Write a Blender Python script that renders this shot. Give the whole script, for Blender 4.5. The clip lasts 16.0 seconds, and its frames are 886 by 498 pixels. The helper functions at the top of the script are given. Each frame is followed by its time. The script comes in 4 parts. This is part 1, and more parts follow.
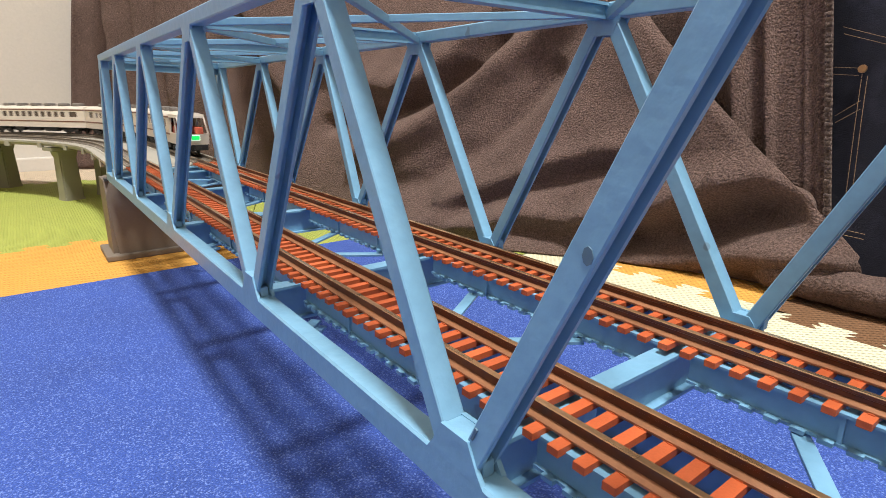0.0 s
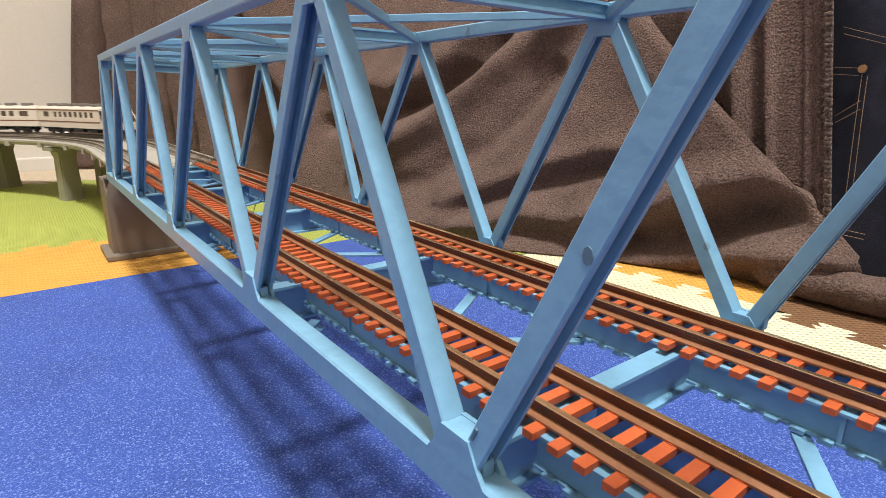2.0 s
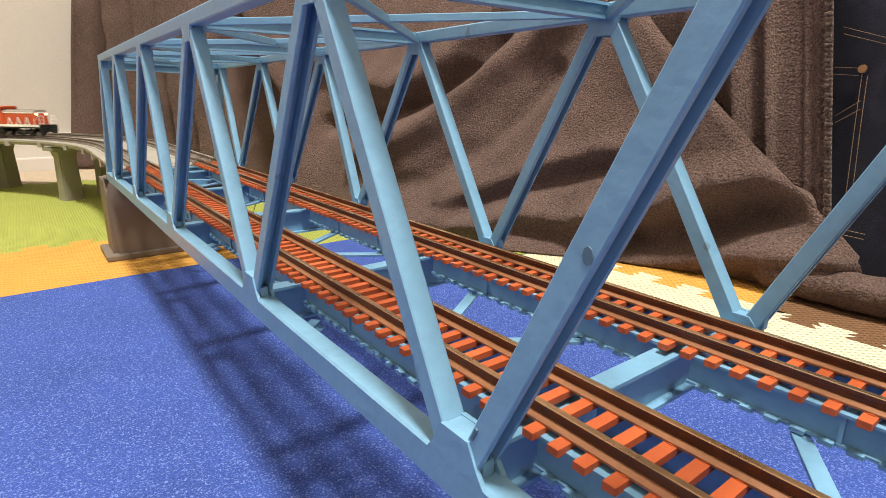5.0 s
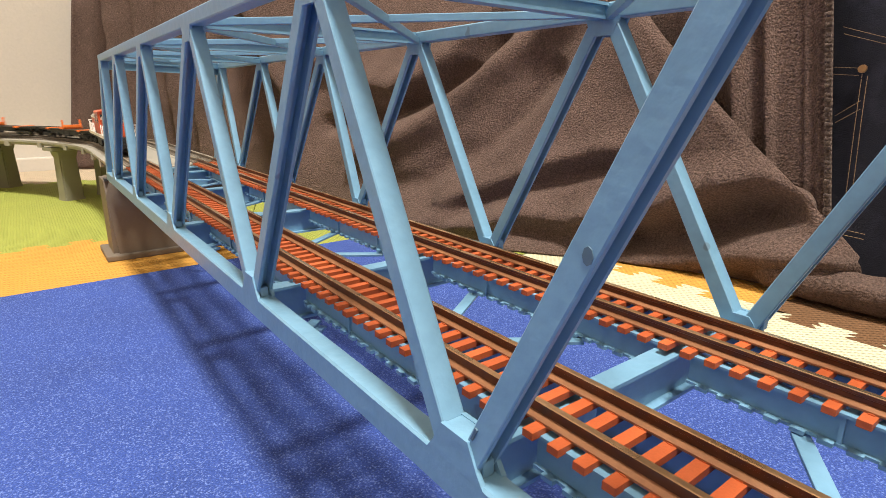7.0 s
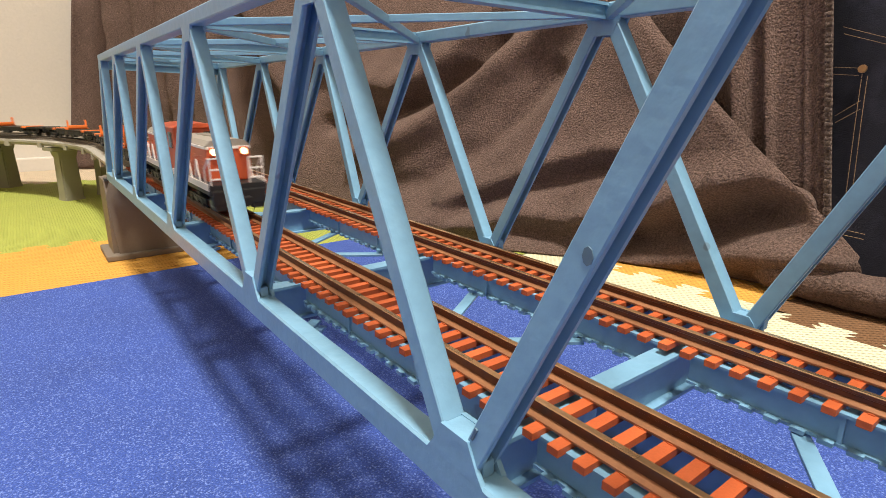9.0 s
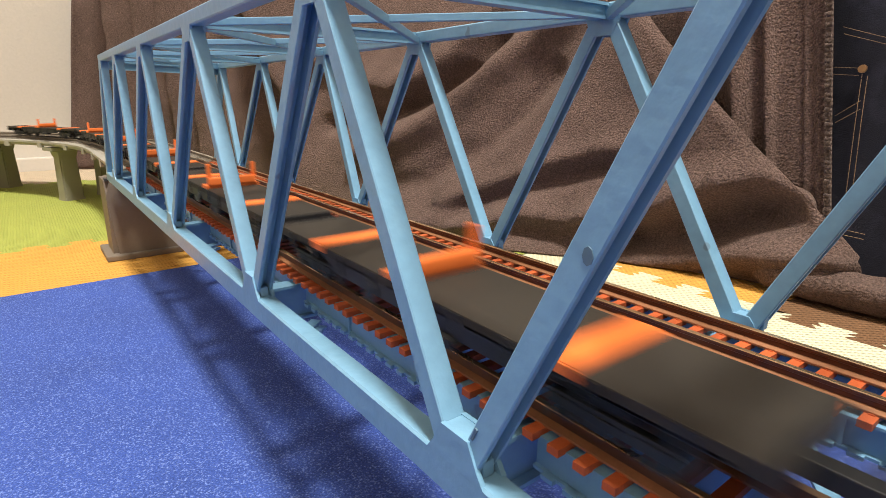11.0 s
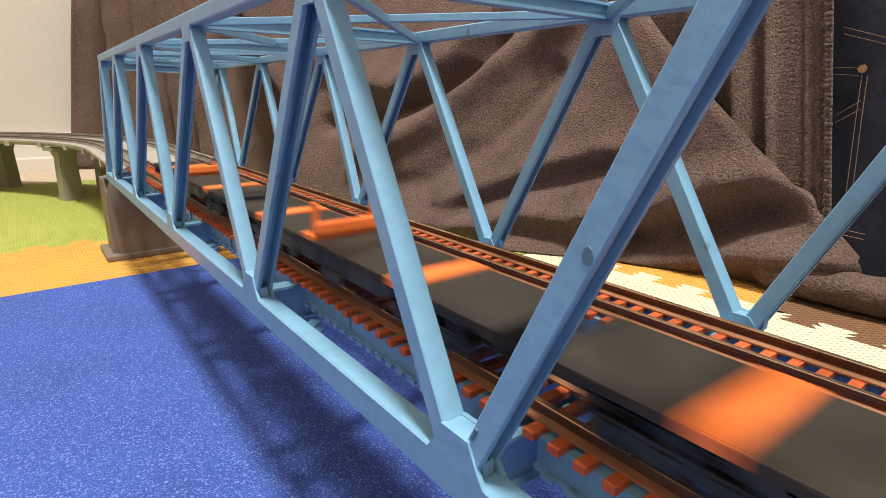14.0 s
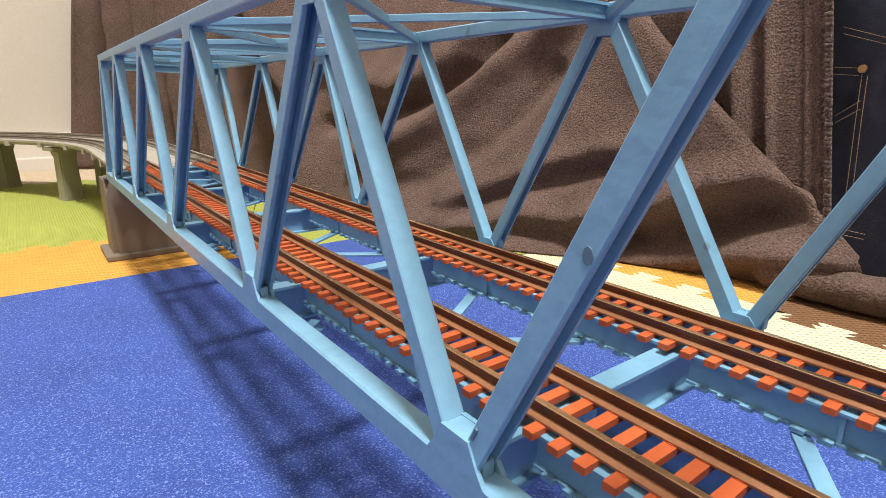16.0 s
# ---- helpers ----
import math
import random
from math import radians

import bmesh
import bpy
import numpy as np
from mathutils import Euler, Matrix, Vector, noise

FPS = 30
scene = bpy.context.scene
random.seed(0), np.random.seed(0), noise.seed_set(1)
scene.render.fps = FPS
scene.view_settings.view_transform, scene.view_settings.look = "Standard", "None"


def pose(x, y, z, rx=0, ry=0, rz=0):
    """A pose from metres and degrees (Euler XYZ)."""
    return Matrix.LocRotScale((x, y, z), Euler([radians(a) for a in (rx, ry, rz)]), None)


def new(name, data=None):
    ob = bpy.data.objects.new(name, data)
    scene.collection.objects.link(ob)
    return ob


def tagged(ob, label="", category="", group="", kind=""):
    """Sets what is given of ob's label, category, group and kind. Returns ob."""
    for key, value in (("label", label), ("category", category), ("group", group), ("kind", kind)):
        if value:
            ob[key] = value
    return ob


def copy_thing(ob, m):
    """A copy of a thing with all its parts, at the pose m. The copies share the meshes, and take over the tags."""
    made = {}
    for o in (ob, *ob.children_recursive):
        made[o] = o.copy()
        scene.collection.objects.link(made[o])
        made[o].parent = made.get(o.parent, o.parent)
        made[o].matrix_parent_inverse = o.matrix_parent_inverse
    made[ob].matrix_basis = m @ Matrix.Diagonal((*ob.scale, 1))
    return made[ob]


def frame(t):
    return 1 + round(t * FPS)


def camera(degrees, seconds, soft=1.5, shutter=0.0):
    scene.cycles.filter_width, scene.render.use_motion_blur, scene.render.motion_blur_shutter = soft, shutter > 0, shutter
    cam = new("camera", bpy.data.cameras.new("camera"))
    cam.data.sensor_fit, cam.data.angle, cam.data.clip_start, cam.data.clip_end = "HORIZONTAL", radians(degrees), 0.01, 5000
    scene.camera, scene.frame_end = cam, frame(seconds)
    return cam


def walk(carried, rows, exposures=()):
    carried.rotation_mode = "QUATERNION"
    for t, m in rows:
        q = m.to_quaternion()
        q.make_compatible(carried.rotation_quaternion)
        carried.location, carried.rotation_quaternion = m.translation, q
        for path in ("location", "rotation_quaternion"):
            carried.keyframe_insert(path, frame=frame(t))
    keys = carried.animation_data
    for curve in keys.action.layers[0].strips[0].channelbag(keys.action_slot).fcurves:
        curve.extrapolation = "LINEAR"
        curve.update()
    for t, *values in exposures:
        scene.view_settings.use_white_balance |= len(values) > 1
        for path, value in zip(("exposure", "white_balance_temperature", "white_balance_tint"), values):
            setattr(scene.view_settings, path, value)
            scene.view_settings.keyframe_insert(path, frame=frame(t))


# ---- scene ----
# ---- camera ----
Z0 = 0.061                      # rail head above the mats
cam = camera(78.07, 16.0, soft=0.9, shutter=0.95)
EYE = pose(-0.0359, -0.0453, 0.0393 + Z0, 90 - 15.555, 0, -37.05) @ pose(0, 0, 0, 0, 0, 0.258)
walk(cam, [(0.0, EYE), (16.0, EYE)], exposures=[(0.0, -0.03, 6100, 10), (3.5, 0.0, 6350, 10), (7.0, 0.0, 6700, 10), (9.0, 0.0, 6750, 10), (11.3, 0.0, 6500, 10), (12.5, 0.0, 6350, 10), (16.0, 0.05, 6350, 10)])

# ---- light ----
world = bpy.data.worlds.new("room_air")
world.use_nodes = True
world.node_tree.nodes["Background"].inputs[0].default_value = (1.0, 0.9, 0.78, 1)
world.node_tree.nodes["Background"].inputs[1].default_value = 0.12
scene.world = world
scene.view_settings.exposure = 0.0


LAMP = (-0.11, -0.45, 2.26)
bulb = bpy.data.lights.new("ceiling_lamp_light", "AREA")
bulb.shape, bulb.size = "DISK", 0.40
bulb.energy, bulb.color = 106, (0.955, 0.945, 0.885)
new("ceiling_lamp_light", bulb).location = LAMP


# ---- materials ----
def material(name, colour, rough=0.5, metal=0.0, vary=0.12, scale=40.0, grain=0.0, grain_scale=900.0, bump=0.0, spec=0.5,
             second=None, second_scale=200.0, second_amount=0.5, island=0.0, sheen=0.0, objrand=0.0):
    """A surface with variation at two scales: broad stains, and fine grain with relief."""
    m = bpy.data.materials.new(name)
    m.use_nodes = True
    nt = m.node_tree
    N, L = nt.nodes, nt.links
    b = N["Principled BSDF"]
    geo = N.new("ShaderNodeTexCoord")
    n1 = N.new("ShaderNodeTexNoise")
    n1.inputs["Scale"].default_value, n1.inputs["Detail"].default_value = scale, 5
    L.new(geo.outputs["Object"], n1.inputs["Vector"])
    n2 = N.new("ShaderNodeTexNoise")
    n2.inputs["Scale"].default_value, n2.inputs["Detail"].default_value = grain_scale, 3
    L.new(geo.outputs["Object"], n2.inputs["Vector"])
    mix = N.new("ShaderNodeMix")
    mix.data_type = "RGBA"
    mix.inputs[6].default_value = (*[c * (1 - vary) for c in colour], 1)
    mix.inputs[7].default_value = (*[min(1, c * (1 + vary)) for c in colour], 1)
    ramp = N.new("ShaderNodeMapRange")
    ramp.inputs[1].default_value, ramp.inputs[2].default_value = 0.3, 0.7
    L.new(n1.outputs["Fac"], ramp.inputs[0])
    L.new(ramp.outputs[0], mix.inputs[0])
    out = mix.outputs[2]
    if second:
        n3 = N.new("ShaderNodeTexNoise")
        n3.inputs["Scale"].default_value, n3.inputs["Detail"].default_value = second_scale, 4
        L.new(geo.outputs["Object"], n3.inputs["Vector"])
        r3 = N.new("ShaderNodeMapRange")
        r3.inputs[1].default_value, r3.inputs[2].default_value = 0.52, 0.7
        r3.inputs[4].default_value = second_amount
        L.new(n3.outputs["Fac"], r3.inputs[0])
        mx = N.new("ShaderNodeMix")
        mx.data_type = "RGBA"
        mx.inputs[7].default_value = (*second, 1)
        L.new(out, mx.inputs[6])
        L.new(r3.outputs[0], mx.inputs[0])
        out = mx.outputs[2]
    if grain or objrand:
        hsv = N.new("ShaderNodeHueSaturation")
        r2 = N.new("ShaderNodeMapRange")
        r2.inputs[1].default_value, r2.inputs[2].default_value = 0.25, 0.75
        r2.inputs[3].default_value, r2.inputs[4].default_value = 1 - grain, 1 + grain
        L.new(n2.outputs["Fac"], r2.inputs[0])
        val = r2.outputs[0]
        if objrand:
            oi = N.new("ShaderNodeObjectInfo")
            r4 = N.new("ShaderNodeMapRange")
            r4.inputs[3].default_value, r4.inputs[4].default_value = 1 - objrand, 1 + objrand
            L.new(oi.outputs["Random"], r4.inputs[0])
            mul = N.new("ShaderNodeMath")
            mul.operation = "MULTIPLY"
            L.new(val, mul.inputs[0])
            L.new(r4.outputs[0], mul.inputs[1])
            val = mul.outputs[0]
        L.new(val, hsv.inputs["Value"])
        L.new(out, hsv.inputs["Color"])
        out = hsv.outputs["Color"]
    L.new(out, b.inputs["Base Color"])
    rr = N.new("ShaderNodeMapRange")
    rr.inputs[3].default_value, rr.inputs[4].default_value = max(0.03, rough - 0.1), min(1, rough + 0.1)
    L.new(n1.outputs["Fac"], rr.inputs[0])
    L.new(rr.outputs[0], b.inputs["Roughness"])
    b.inputs["Metallic"].default_value = metal
    b.inputs["Specular IOR Level"].default_value = spec
    if sheen:
        b.inputs["Sheen Weight"].default_value = sheen
        b.inputs["Sheen Roughness"].default_value = 0.45
        b.inputs["Sheen Tint"].default_value = (0.85, 0.68, 0.58, 1)
    if bump:
        bp = N.new("ShaderNodeBump")
        bp.inputs["Strength"].default_value = 1.0
        bp.inputs["Distance"].default_value = bump
        L.new(n2.outputs["Fac"], bp.inputs["Height"])
        L.new(bp.outputs[0], b.inputs["Normal"])
    return m


def glow(name, colour, strength):
    m = material(name, colour, 0.3)
    b = m.node_tree.nodes["Principled BSDF"]
    b.inputs["Emission Color"].default_value = (*colour, 1)
    b.inputs["Emission Strength"].default_value = strength
    return m


BLUE = material("blue_bridge_paint", (0.165, 0.325, 0.462), 0.36, 0, 0.08, 60, 0.05, 520, 0.00010, 0.5, (0.203, 0.37, 0.51), 160, 0.3)
def chips(m, colour, scale, edge):
    """Small worn spots where the paint is off."""
    nt = m.node_tree
    tc, n, r, mx = (nt.nodes.new("ShaderNode" + k) for k in ("TexCoord", "TexNoise", "MapRange", "Mix"))
    mx.data_type = "RGBA"
    n.inputs["Scale"].default_value, n.inputs["Detail"].default_value = scale, 2
    r.inputs[1].default_value, r.inputs[2].default_value = edge, edge + 0.03
    r.inputs[4].default_value = 0.7
    nt.links.new(tc.outputs["Object"], n.inputs["Vector"])
    nt.links.new(n.outputs["Fac"], r.inputs[0])
    p = nt.nodes["Principled BSDF"].inputs["Base Color"]
    nt.links.new(p.links[0].from_socket, mx.inputs[6])
    mx.inputs[7].default_value = (*colour, 1)
    nt.links.new(r.outputs[0], mx.inputs[0])
    nt.links.new(mx.outputs[2], p)


chips(BLUE, (0.10, 0.15, 0.19), 130, 0.73)
SLEEPER = material("orange_brown_plastic", (0.45, 0.092, 0.026), 0.55, 0, 0.1, 300, 0.06, 2500, 0.00004, 0.4, objrand=0.15)
# lighter copy of the rail brown: light falling on the foot is painted in
RAILFOOT = material("lit_rail_foot", (0.27, 0.115, 0.052), 0.45, 0.2, 0.2, 60, 0.1, 1500, 0.00002)
RAIL = material("brown_rail_metal", (0.085, 0.034, 0.017), 0.42, 0.3, 0.2, 60, 0.1, 1500, 0.00002, 0.6, (0.20, 0.10, 0.045), 50, 0.5)
RAILTOP = material("worn_rail_head", (0.46, 0.27, 0.14), 0.27, 0.8, 0.25, 40, 0.1, 1500, 0.00001, 0.6, (0.75, 0.6, 0.42), 30, 0.7)
CONCRETE = material("grey_viaduct_plastic", (0.34, 0.31, 0.26), 0.6, 0, 0.08, 30, 0.05, 1200, 0.00004, 0.35)
PIERGREY = material("taupe_pier_plastic", (0.17, 0.135, 0.105), 0.55, 0, 0.1, 30, 0.05, 900, 0.00005, 0.35)
PIEROLIVE = material("olive_grey_pier_plastic", (0.27, 0.25, 0.18), 0.6, 0, 0.08, 30, 0.05, 1200, 0.00004, 0.3)
CARPET = material("blue_carpet_pile", (0.037, 0.071, 0.275), 0.95, 0, 0.12, 25, 0.45, 1900, 0.0003, 0.2, (0.20, 0.28, 0.62), 1750, 0.72, sheen=0.02)
WALLPAPER = material("cream_wallpaper", (0.52, 0.46, 0.40), 0.9, 0, 0.03, 6, 0.03, 350, 0.0004, 0.2)
WHITE = material("white_painted_wood", (0.62, 0.56, 0.49), 0.5, 0, 0.03, 10, 0.02, 300, 0.00005)
WOODFLOOR = material("brown_wood_floor", (0.24, 0.165, 0.11), 0.4, 0, 0.12, 12, 0.06, 200, 0.00003)
PLUSH = material("brown_plush_fleece", (0.116, 0.075, 0.062), 0.95, 0, 0.18, 30, 0.55, 900, 0.0019, 0.1, (0.185, 0.122, 0.098), 420, 0.5, sheen=0.10)
HEM = material("brown_stitched_hem", (0.08, 0.056, 0.046), 0.95, 0, 0.2, 40, 0.4, 900, 0.0012, 0.1, sheen=0.3)
DENIM = material("dark_indigo_denim", (0.016, 0.016, 0.024), 0.9, 0, 0.3, 30, 0.35, 2200, 0.0003, 0.2, (0.03, 0.03, 0.045), 120, 0.5)
THREAD = material("tan_thread", (0.30, 0.19, 0.10), 0.8)
BRASS = material("aged_brass", (0.42, 0.25, 0.12), 0.4, 0.8)
CEIL = material("off_white_ceiling", (0.55, 0.53, 0.50), 0.9, 0, 0.02, 4)


def foam(name, colour):
    """EVA foam with a fine woven relief."""
    m = material(name, colour, 0.75, 0, 0.05, 20, 0.04, 800, 0.0, 0.25)
    nt = m.node_tree
    tc = nt.nodes.new("ShaderNodeTexCoord")
    mp = nt.nodes.new("ShaderNodeMapping")
    mp.inputs["Rotation"].default_value = (0, 0, radians(45))
    nt.links.new(tc.outputs["Object"], mp.inputs[0])
    hs = []
    for axis in ("X", "Y"):
        w = nt.nodes.new("ShaderNodeTexWave")
        w.bands_direction = axis
        w.inputs["Scale"].default_value = 115
        w.inputs["Distortion"].default_value = 0.6
        nt.links.new(mp.outputs[0], w.inputs["Vector"])
        hs.append(w)
    ad = nt.nodes.new("ShaderNodeMath")
    ad.operation = "MULTIPLY"
    nt.links.new(hs[0].outputs["Fac"], ad.inputs[0])
    nt.links.new(hs[1].outputs["Fac"], ad.inputs[1])
    bp = nt.nodes.new("ShaderNodeBump")
    bp.inputs["Strength"].default_value, bp.inputs["Distance"].default_value = 1.0, 0.0011
    nt.links.new(ad.outputs[0], bp.inputs["Height"])
    nt.links.new(bp.outputs[0], nt.nodes["Principled BSDF"].inputs["Normal"])
    return m


ORANGE_EVA = foam("orange_foam", (0.66, 0.33, 0.065))
GREEN_EVA = foam("yellow_green_foam", (0.36, 0.385, 0.08))
CREAM_EVA = foam("cream_foam", (0.68, 0.62, 0.42))
PALE_EVA = foam("pale_beige_foam", (0.60, 0.47, 0.33))
BROWN_EVA = foam("brown_foam", (0.17, 0.085, 0.04))


# ---- mesh helpers ----
def part(name, bm, mat, parent=None, label="", smooth=False):
    me = bpy.data.meshes.new(name)
    bmesh.ops.recalc_face_normals(bm, faces=bm.faces[:])
    bm.to_mesh(me)
    bm.free()
    for m in (mat if isinstance(mat, (list, tuple)) else [mat]):
        me.materials.append(m)
    if smooth:
        me.shade_smooth()
    ob = new(name, me)
    if parent:
        ob.parent = parent
    return tagged(ob, label) if label else ob


def shared(name, me, parent, m):
    ob = new(name, me)
    ob.parent = parent
    ob.matrix_basis = m
    return ob


def thing(name, label, category, group="", kind="", m=None):
    ob = new(name)
    ob.empty_display_size = 0.01
    if m:
        ob.matrix_basis = m
    return tagged(ob, label, category, group, kind)


def box(bm, x0, x1, y0, y1, z0, z1, bevel=0.0, mi=0):
    r = bmesh.ops.create_cube(bm, size=1.0, matrix=Matrix.Translation(((x0 + x1) / 2, (y0 + y1) / 2, (z0 + z1) / 2)) @ Matrix.Diagonal((x1 - x0, y1 - y0, z1 - z0, 1)))
    fs = {f for v in r["verts"] for f in v.link_faces}
    for f in fs:
        f.material_index = mi
    if bevel:
        es = list({e for v in r["verts"] for e in v.link_edges})
        o = bmesh.ops.bevel(bm, geom=es, offset=bevel, segments=2, affect="EDGES", profile=0.6)
        for f in o["faces"]:
            f.material_index = mi
    return bm


def prism(bm, profile, p0, p1, side):
    """A bar from p0 to p1. profile: points (a, b); b runs along side, a across it and the bar."""
    p0, p1, side = Vector(p0), Vector(p1), Vector(side).normalized()
    d = (p1 - p0).normalized()
    side = (side - d * side.dot(d)).normalized()
    a = side.cross(d).normalized()
    rings = [[bm.verts.new(p + a * u + side * w) for u, w in profile] for p in (p0, p1)]
    n = len(profile)
    for i in range(n):
        bm.faces.new((rings[0][i], rings[0][(i + 1) % n], rings[1][(i + 1) % n], rings[1][i]))
    bm.faces.new(rings[0])
    bm.faces.new(rings[1][::-1])
    return bm


def rect(w, d):
    c = min(w, d) * 0.09
    return [(-w / 2 + c, -d / 2), (w / 2 - c, -d / 2), (w / 2, -d / 2 + c), (w / 2, d / 2 - c), (w / 2 - c, d / 2), (-w / 2 + c, d / 2), (-w / 2, d / 2 - c), (-w / 2, -d / 2 + c)]


def channel(w, d, t=0.0008):
    """A U section, open towards +a."""
    c = 0.0002
    return [(-w / 2, -d / 2 + c), (-w / 2 + c, -d / 2), (w / 2 - c, -d / 2), (w / 2, -d / 2 + c), (w / 2, -d / 2 + t), (-w / 2 + 0.0007, -d / 2 + t), (-w / 2 + 0.0007, d / 2 - t),
            (w / 2, d / 2 - t), (w / 2, d / 2 - c), (w / 2 - c, d / 2), (-w / 2 + c, d / 2), (-w / 2, d / 2 - c)]


def ibeam(w, h, t=0.0007, web=0.0009):
    return [(-h / 2, -w / 2), (-h / 2 + t, -w / 2), (-h / 2 + t, -web / 2), (h / 2 - t, -web / 2), (h / 2 - t, -w / 2), (h / 2, -w / 2),
            (h / 2, w / 2), (h / 2 - t, w / 2), (h / 2 - t, web / 2), (-h / 2 + t, web / 2), (-h / 2 + t, w / 2), (-h / 2, w / 2)]


def plate(bm, pts, depth):
    """A flat polygon pushed out by the vector depth."""
    lo = [bm.verts.new(p) for p in pts]
    hi = [bm.verts.new(Vector(p) + Vector(depth)) for p in pts]
    n = len(pts)
    bm.faces.new(lo[::-1])
    bm.faces.new(hi)
    for i in range(n):
        bm.faces.new((lo[i], lo[(i + 1) % n], hi[(i + 1) % n], hi[i]))
    return bm


def cyl(bm, c, r, h, axis="Z", seg=14, mi=0):
    rot = {"Z": Matrix(), "X": Matrix.Rotation(radians(90), 4, "Y"), "Y": Matrix.Rotation(radians(90), 4, "X")}[axis]
    o = bmesh.ops.create_cone(bm, cap_ends=True, segments=seg, radius1=r, radius2=r, depth=h, matrix=Matrix.Translation(c) @ rot)
    for f in {f for v in o["verts"] for f in v.link_faces}:
        f.material_index = mi
    return bm


def B():
    return bmesh.new()


# ---- room ----
def slab(name, x0, x1, y0, y1, z0, z1, mat, label, category):
    return tagged(part(name, box(B(), x0, x1, y0, y1, z0, z1), mat), label, category, kind="structure")


WALL_Y, WALL_X = 0.905, -0.75
slab("floor", WALL_X, 1.5, -1.7, WALL_Y, -0.05, -0.010, WOODFLOOR, "brown wooden floor under the foam mats", "floor")
slab("wall_north", WALL_X - 0.1, 1.6, WALL_Y, WALL_Y + 0.1, -0.05, 2.4, WALLPAPER, "cream wallpapered wall added out of view behind the viaduct", "wall")
slab("wall_south", WALL_X - 0.1, 1.6, -1.8, -1.7, -0.05, 2.4, WALLPAPER, "cream wallpapered wall added out of view", "wall")
# unseen wall, set close to bounce neutral fill onto the truss's outer faces
slab("wall_west", WALL_X - 0.1, WALL_X, -1.7, WALL_Y, -0.05, 2.4, WALLPAPER, "cream wallpapered wall added out of view", "wall")
slab("wall_east", 1.5, 1.6, -1.7, WALL_Y, -0.05, 2.4, WALLPAPER, "cream wallpapered wall added out of view", "wall")
slab("ceiling", WALL_X - 0.1, 1.6, -1.8, WALL_Y + 0.1, 2.4, 2.45, CEIL, "off-white ceiling", "ceiling")
bm = box(B(), WALL_X, 1.5, WALL_Y - 0.012, WALL_Y, -0.01, 0.05, 0.002)
box(bm, WALL_X, 1.5, WALL_Y - 0.016, WALL_Y, -0.01, 0.018, 0.002)
tagged(part("baseboard", bm, WHITE), "white painted baseboard with a stepped profile", "baseboard", kind="structure")
cl = thing("ceiling_lamp", "round white ceiling lamp", "lamp")
part("lamp_housing", cyl(B(), (LAMP[0], LAMP[1], 2.335), 0.15, 0.13, seg=40), WHITE, cl)

# ---- foam mats ----
def teeth(p, q, n, size, flip=1, seed=1):
    """The puzzle edge from p to q: n tabs that widen outwards."""
    p, q = Vector(p), Vector(q)
    d = (q - p) / n
    side = Vector((-d.y, d.x)).normalized() * size * flip
    out = []
    for i in range(n):
        a = p + d * i
        s = side if i % 2 else -side
        out += [a + d * 0.16, a + d * -0.05 + s * 0.62, a + d * -0.08 + s * 0.85, a + d * 0.02 + s, a + d * 0.98 + s, a + d * 1.08 + s * 0.85, a + d * 1.05 + s * 0.62, a + d * 0.84]
    return out


def mat(points, material_, label, top=0.0):
    bm = plate(B(), [(x, y, -0.010) for x, y in points], (0, 0, 0.010 + top))
    # the rim is rounded by a narrow inset that sinks a little
    cap = max(bm.faces, key=lambda f: f.calc_center_median().z)
    bmesh.ops.inset_individual(bm, faces=[cap], thickness=0.0005, depth=0.0)
    for v in bm.verts:
        if v.co.z > top - 1e-6 and not any(v in f.verts for f in [cap]):
            v.co.z -= 0.0005
    bmesh.ops.triangulate(bm, faces=[f for f in bm.faces if len(f.verts) > 4], ngon_method="EAR_CLIP")
    return tagged(part("foam_mat", bm, material_), label, "foam mat", "foam mats on the floor")


GX0, GX1, GL = -0.085, 0.241, -0.061
EDGE_Y, SPLIT_Y, GREEN_Y = -0.2162, 0.0631, 0.752
e_green = teeth((GL, 0.408), (GX1, 0.408), 23, 0.0050)
e_left = teeth((GL, 0.408), (GL, GREEN_Y), 26, 0.0050)
e_north = teeth((GL, GREEN_Y), (GX1, GREEN_Y), 23, 0.0050)
e_right = teeth((GX1, EDGE_Y), (GX1, SPLIT_Y), 21, 0.0054)
e_right2 = teeth((GX1, SPLIT_Y), (GX1, 0.20), 10, 0.0054)
e_split = teeth((GX1, SPLIT_Y), (0.56, SPLIT_Y), 24, 0.0050)
e_wall = teeth((-0.45, 0.862), (GX1, 0.862), 52, 0.0050)
tup = lambda ps: [(p[0], p[1]) for p in ps]
e_mid = [p for p in e_green if p.x < 0.105]
mat([(-0.45, 0.4075)] + tup(e_mid) + [(0.105, 0.20), (GX0, 0.20), (GX0, 0.10), (-0.45, 0.10)], ORANGE_EVA, "orange foam puzzle mat with a woven surface")
mat([(0.1055, 0.201), (GX1, 0.201), (GX1, 0.408), (0.1055, 0.408)], GREEN_EVA, "yellow-green foam puzzle mat half under the carpet tile")
mat(tup(e_left[::-1]) + tup(e_mid) + [(0.105, 0.4085), (GX1, 0.4085)] + tup(e_north[::-1]), GREEN_EVA, "yellow-green foam puzzle mat under the viaduct piers")
mat([(-0.45, 0.408)] + tup(e_left) + [(GL, GREEN_Y), (-0.45, GREEN_Y)], GREEN_EVA, "yellow-green foam puzzle mat with a toothed edge")
mat([(-0.45, GREEN_Y + 0.0004), (GL, GREEN_Y + 0.0004)] + tup(e_north) + tup(e_wall[::-1]), PALE_EVA, "pale beige foam puzzle mat near the wall")
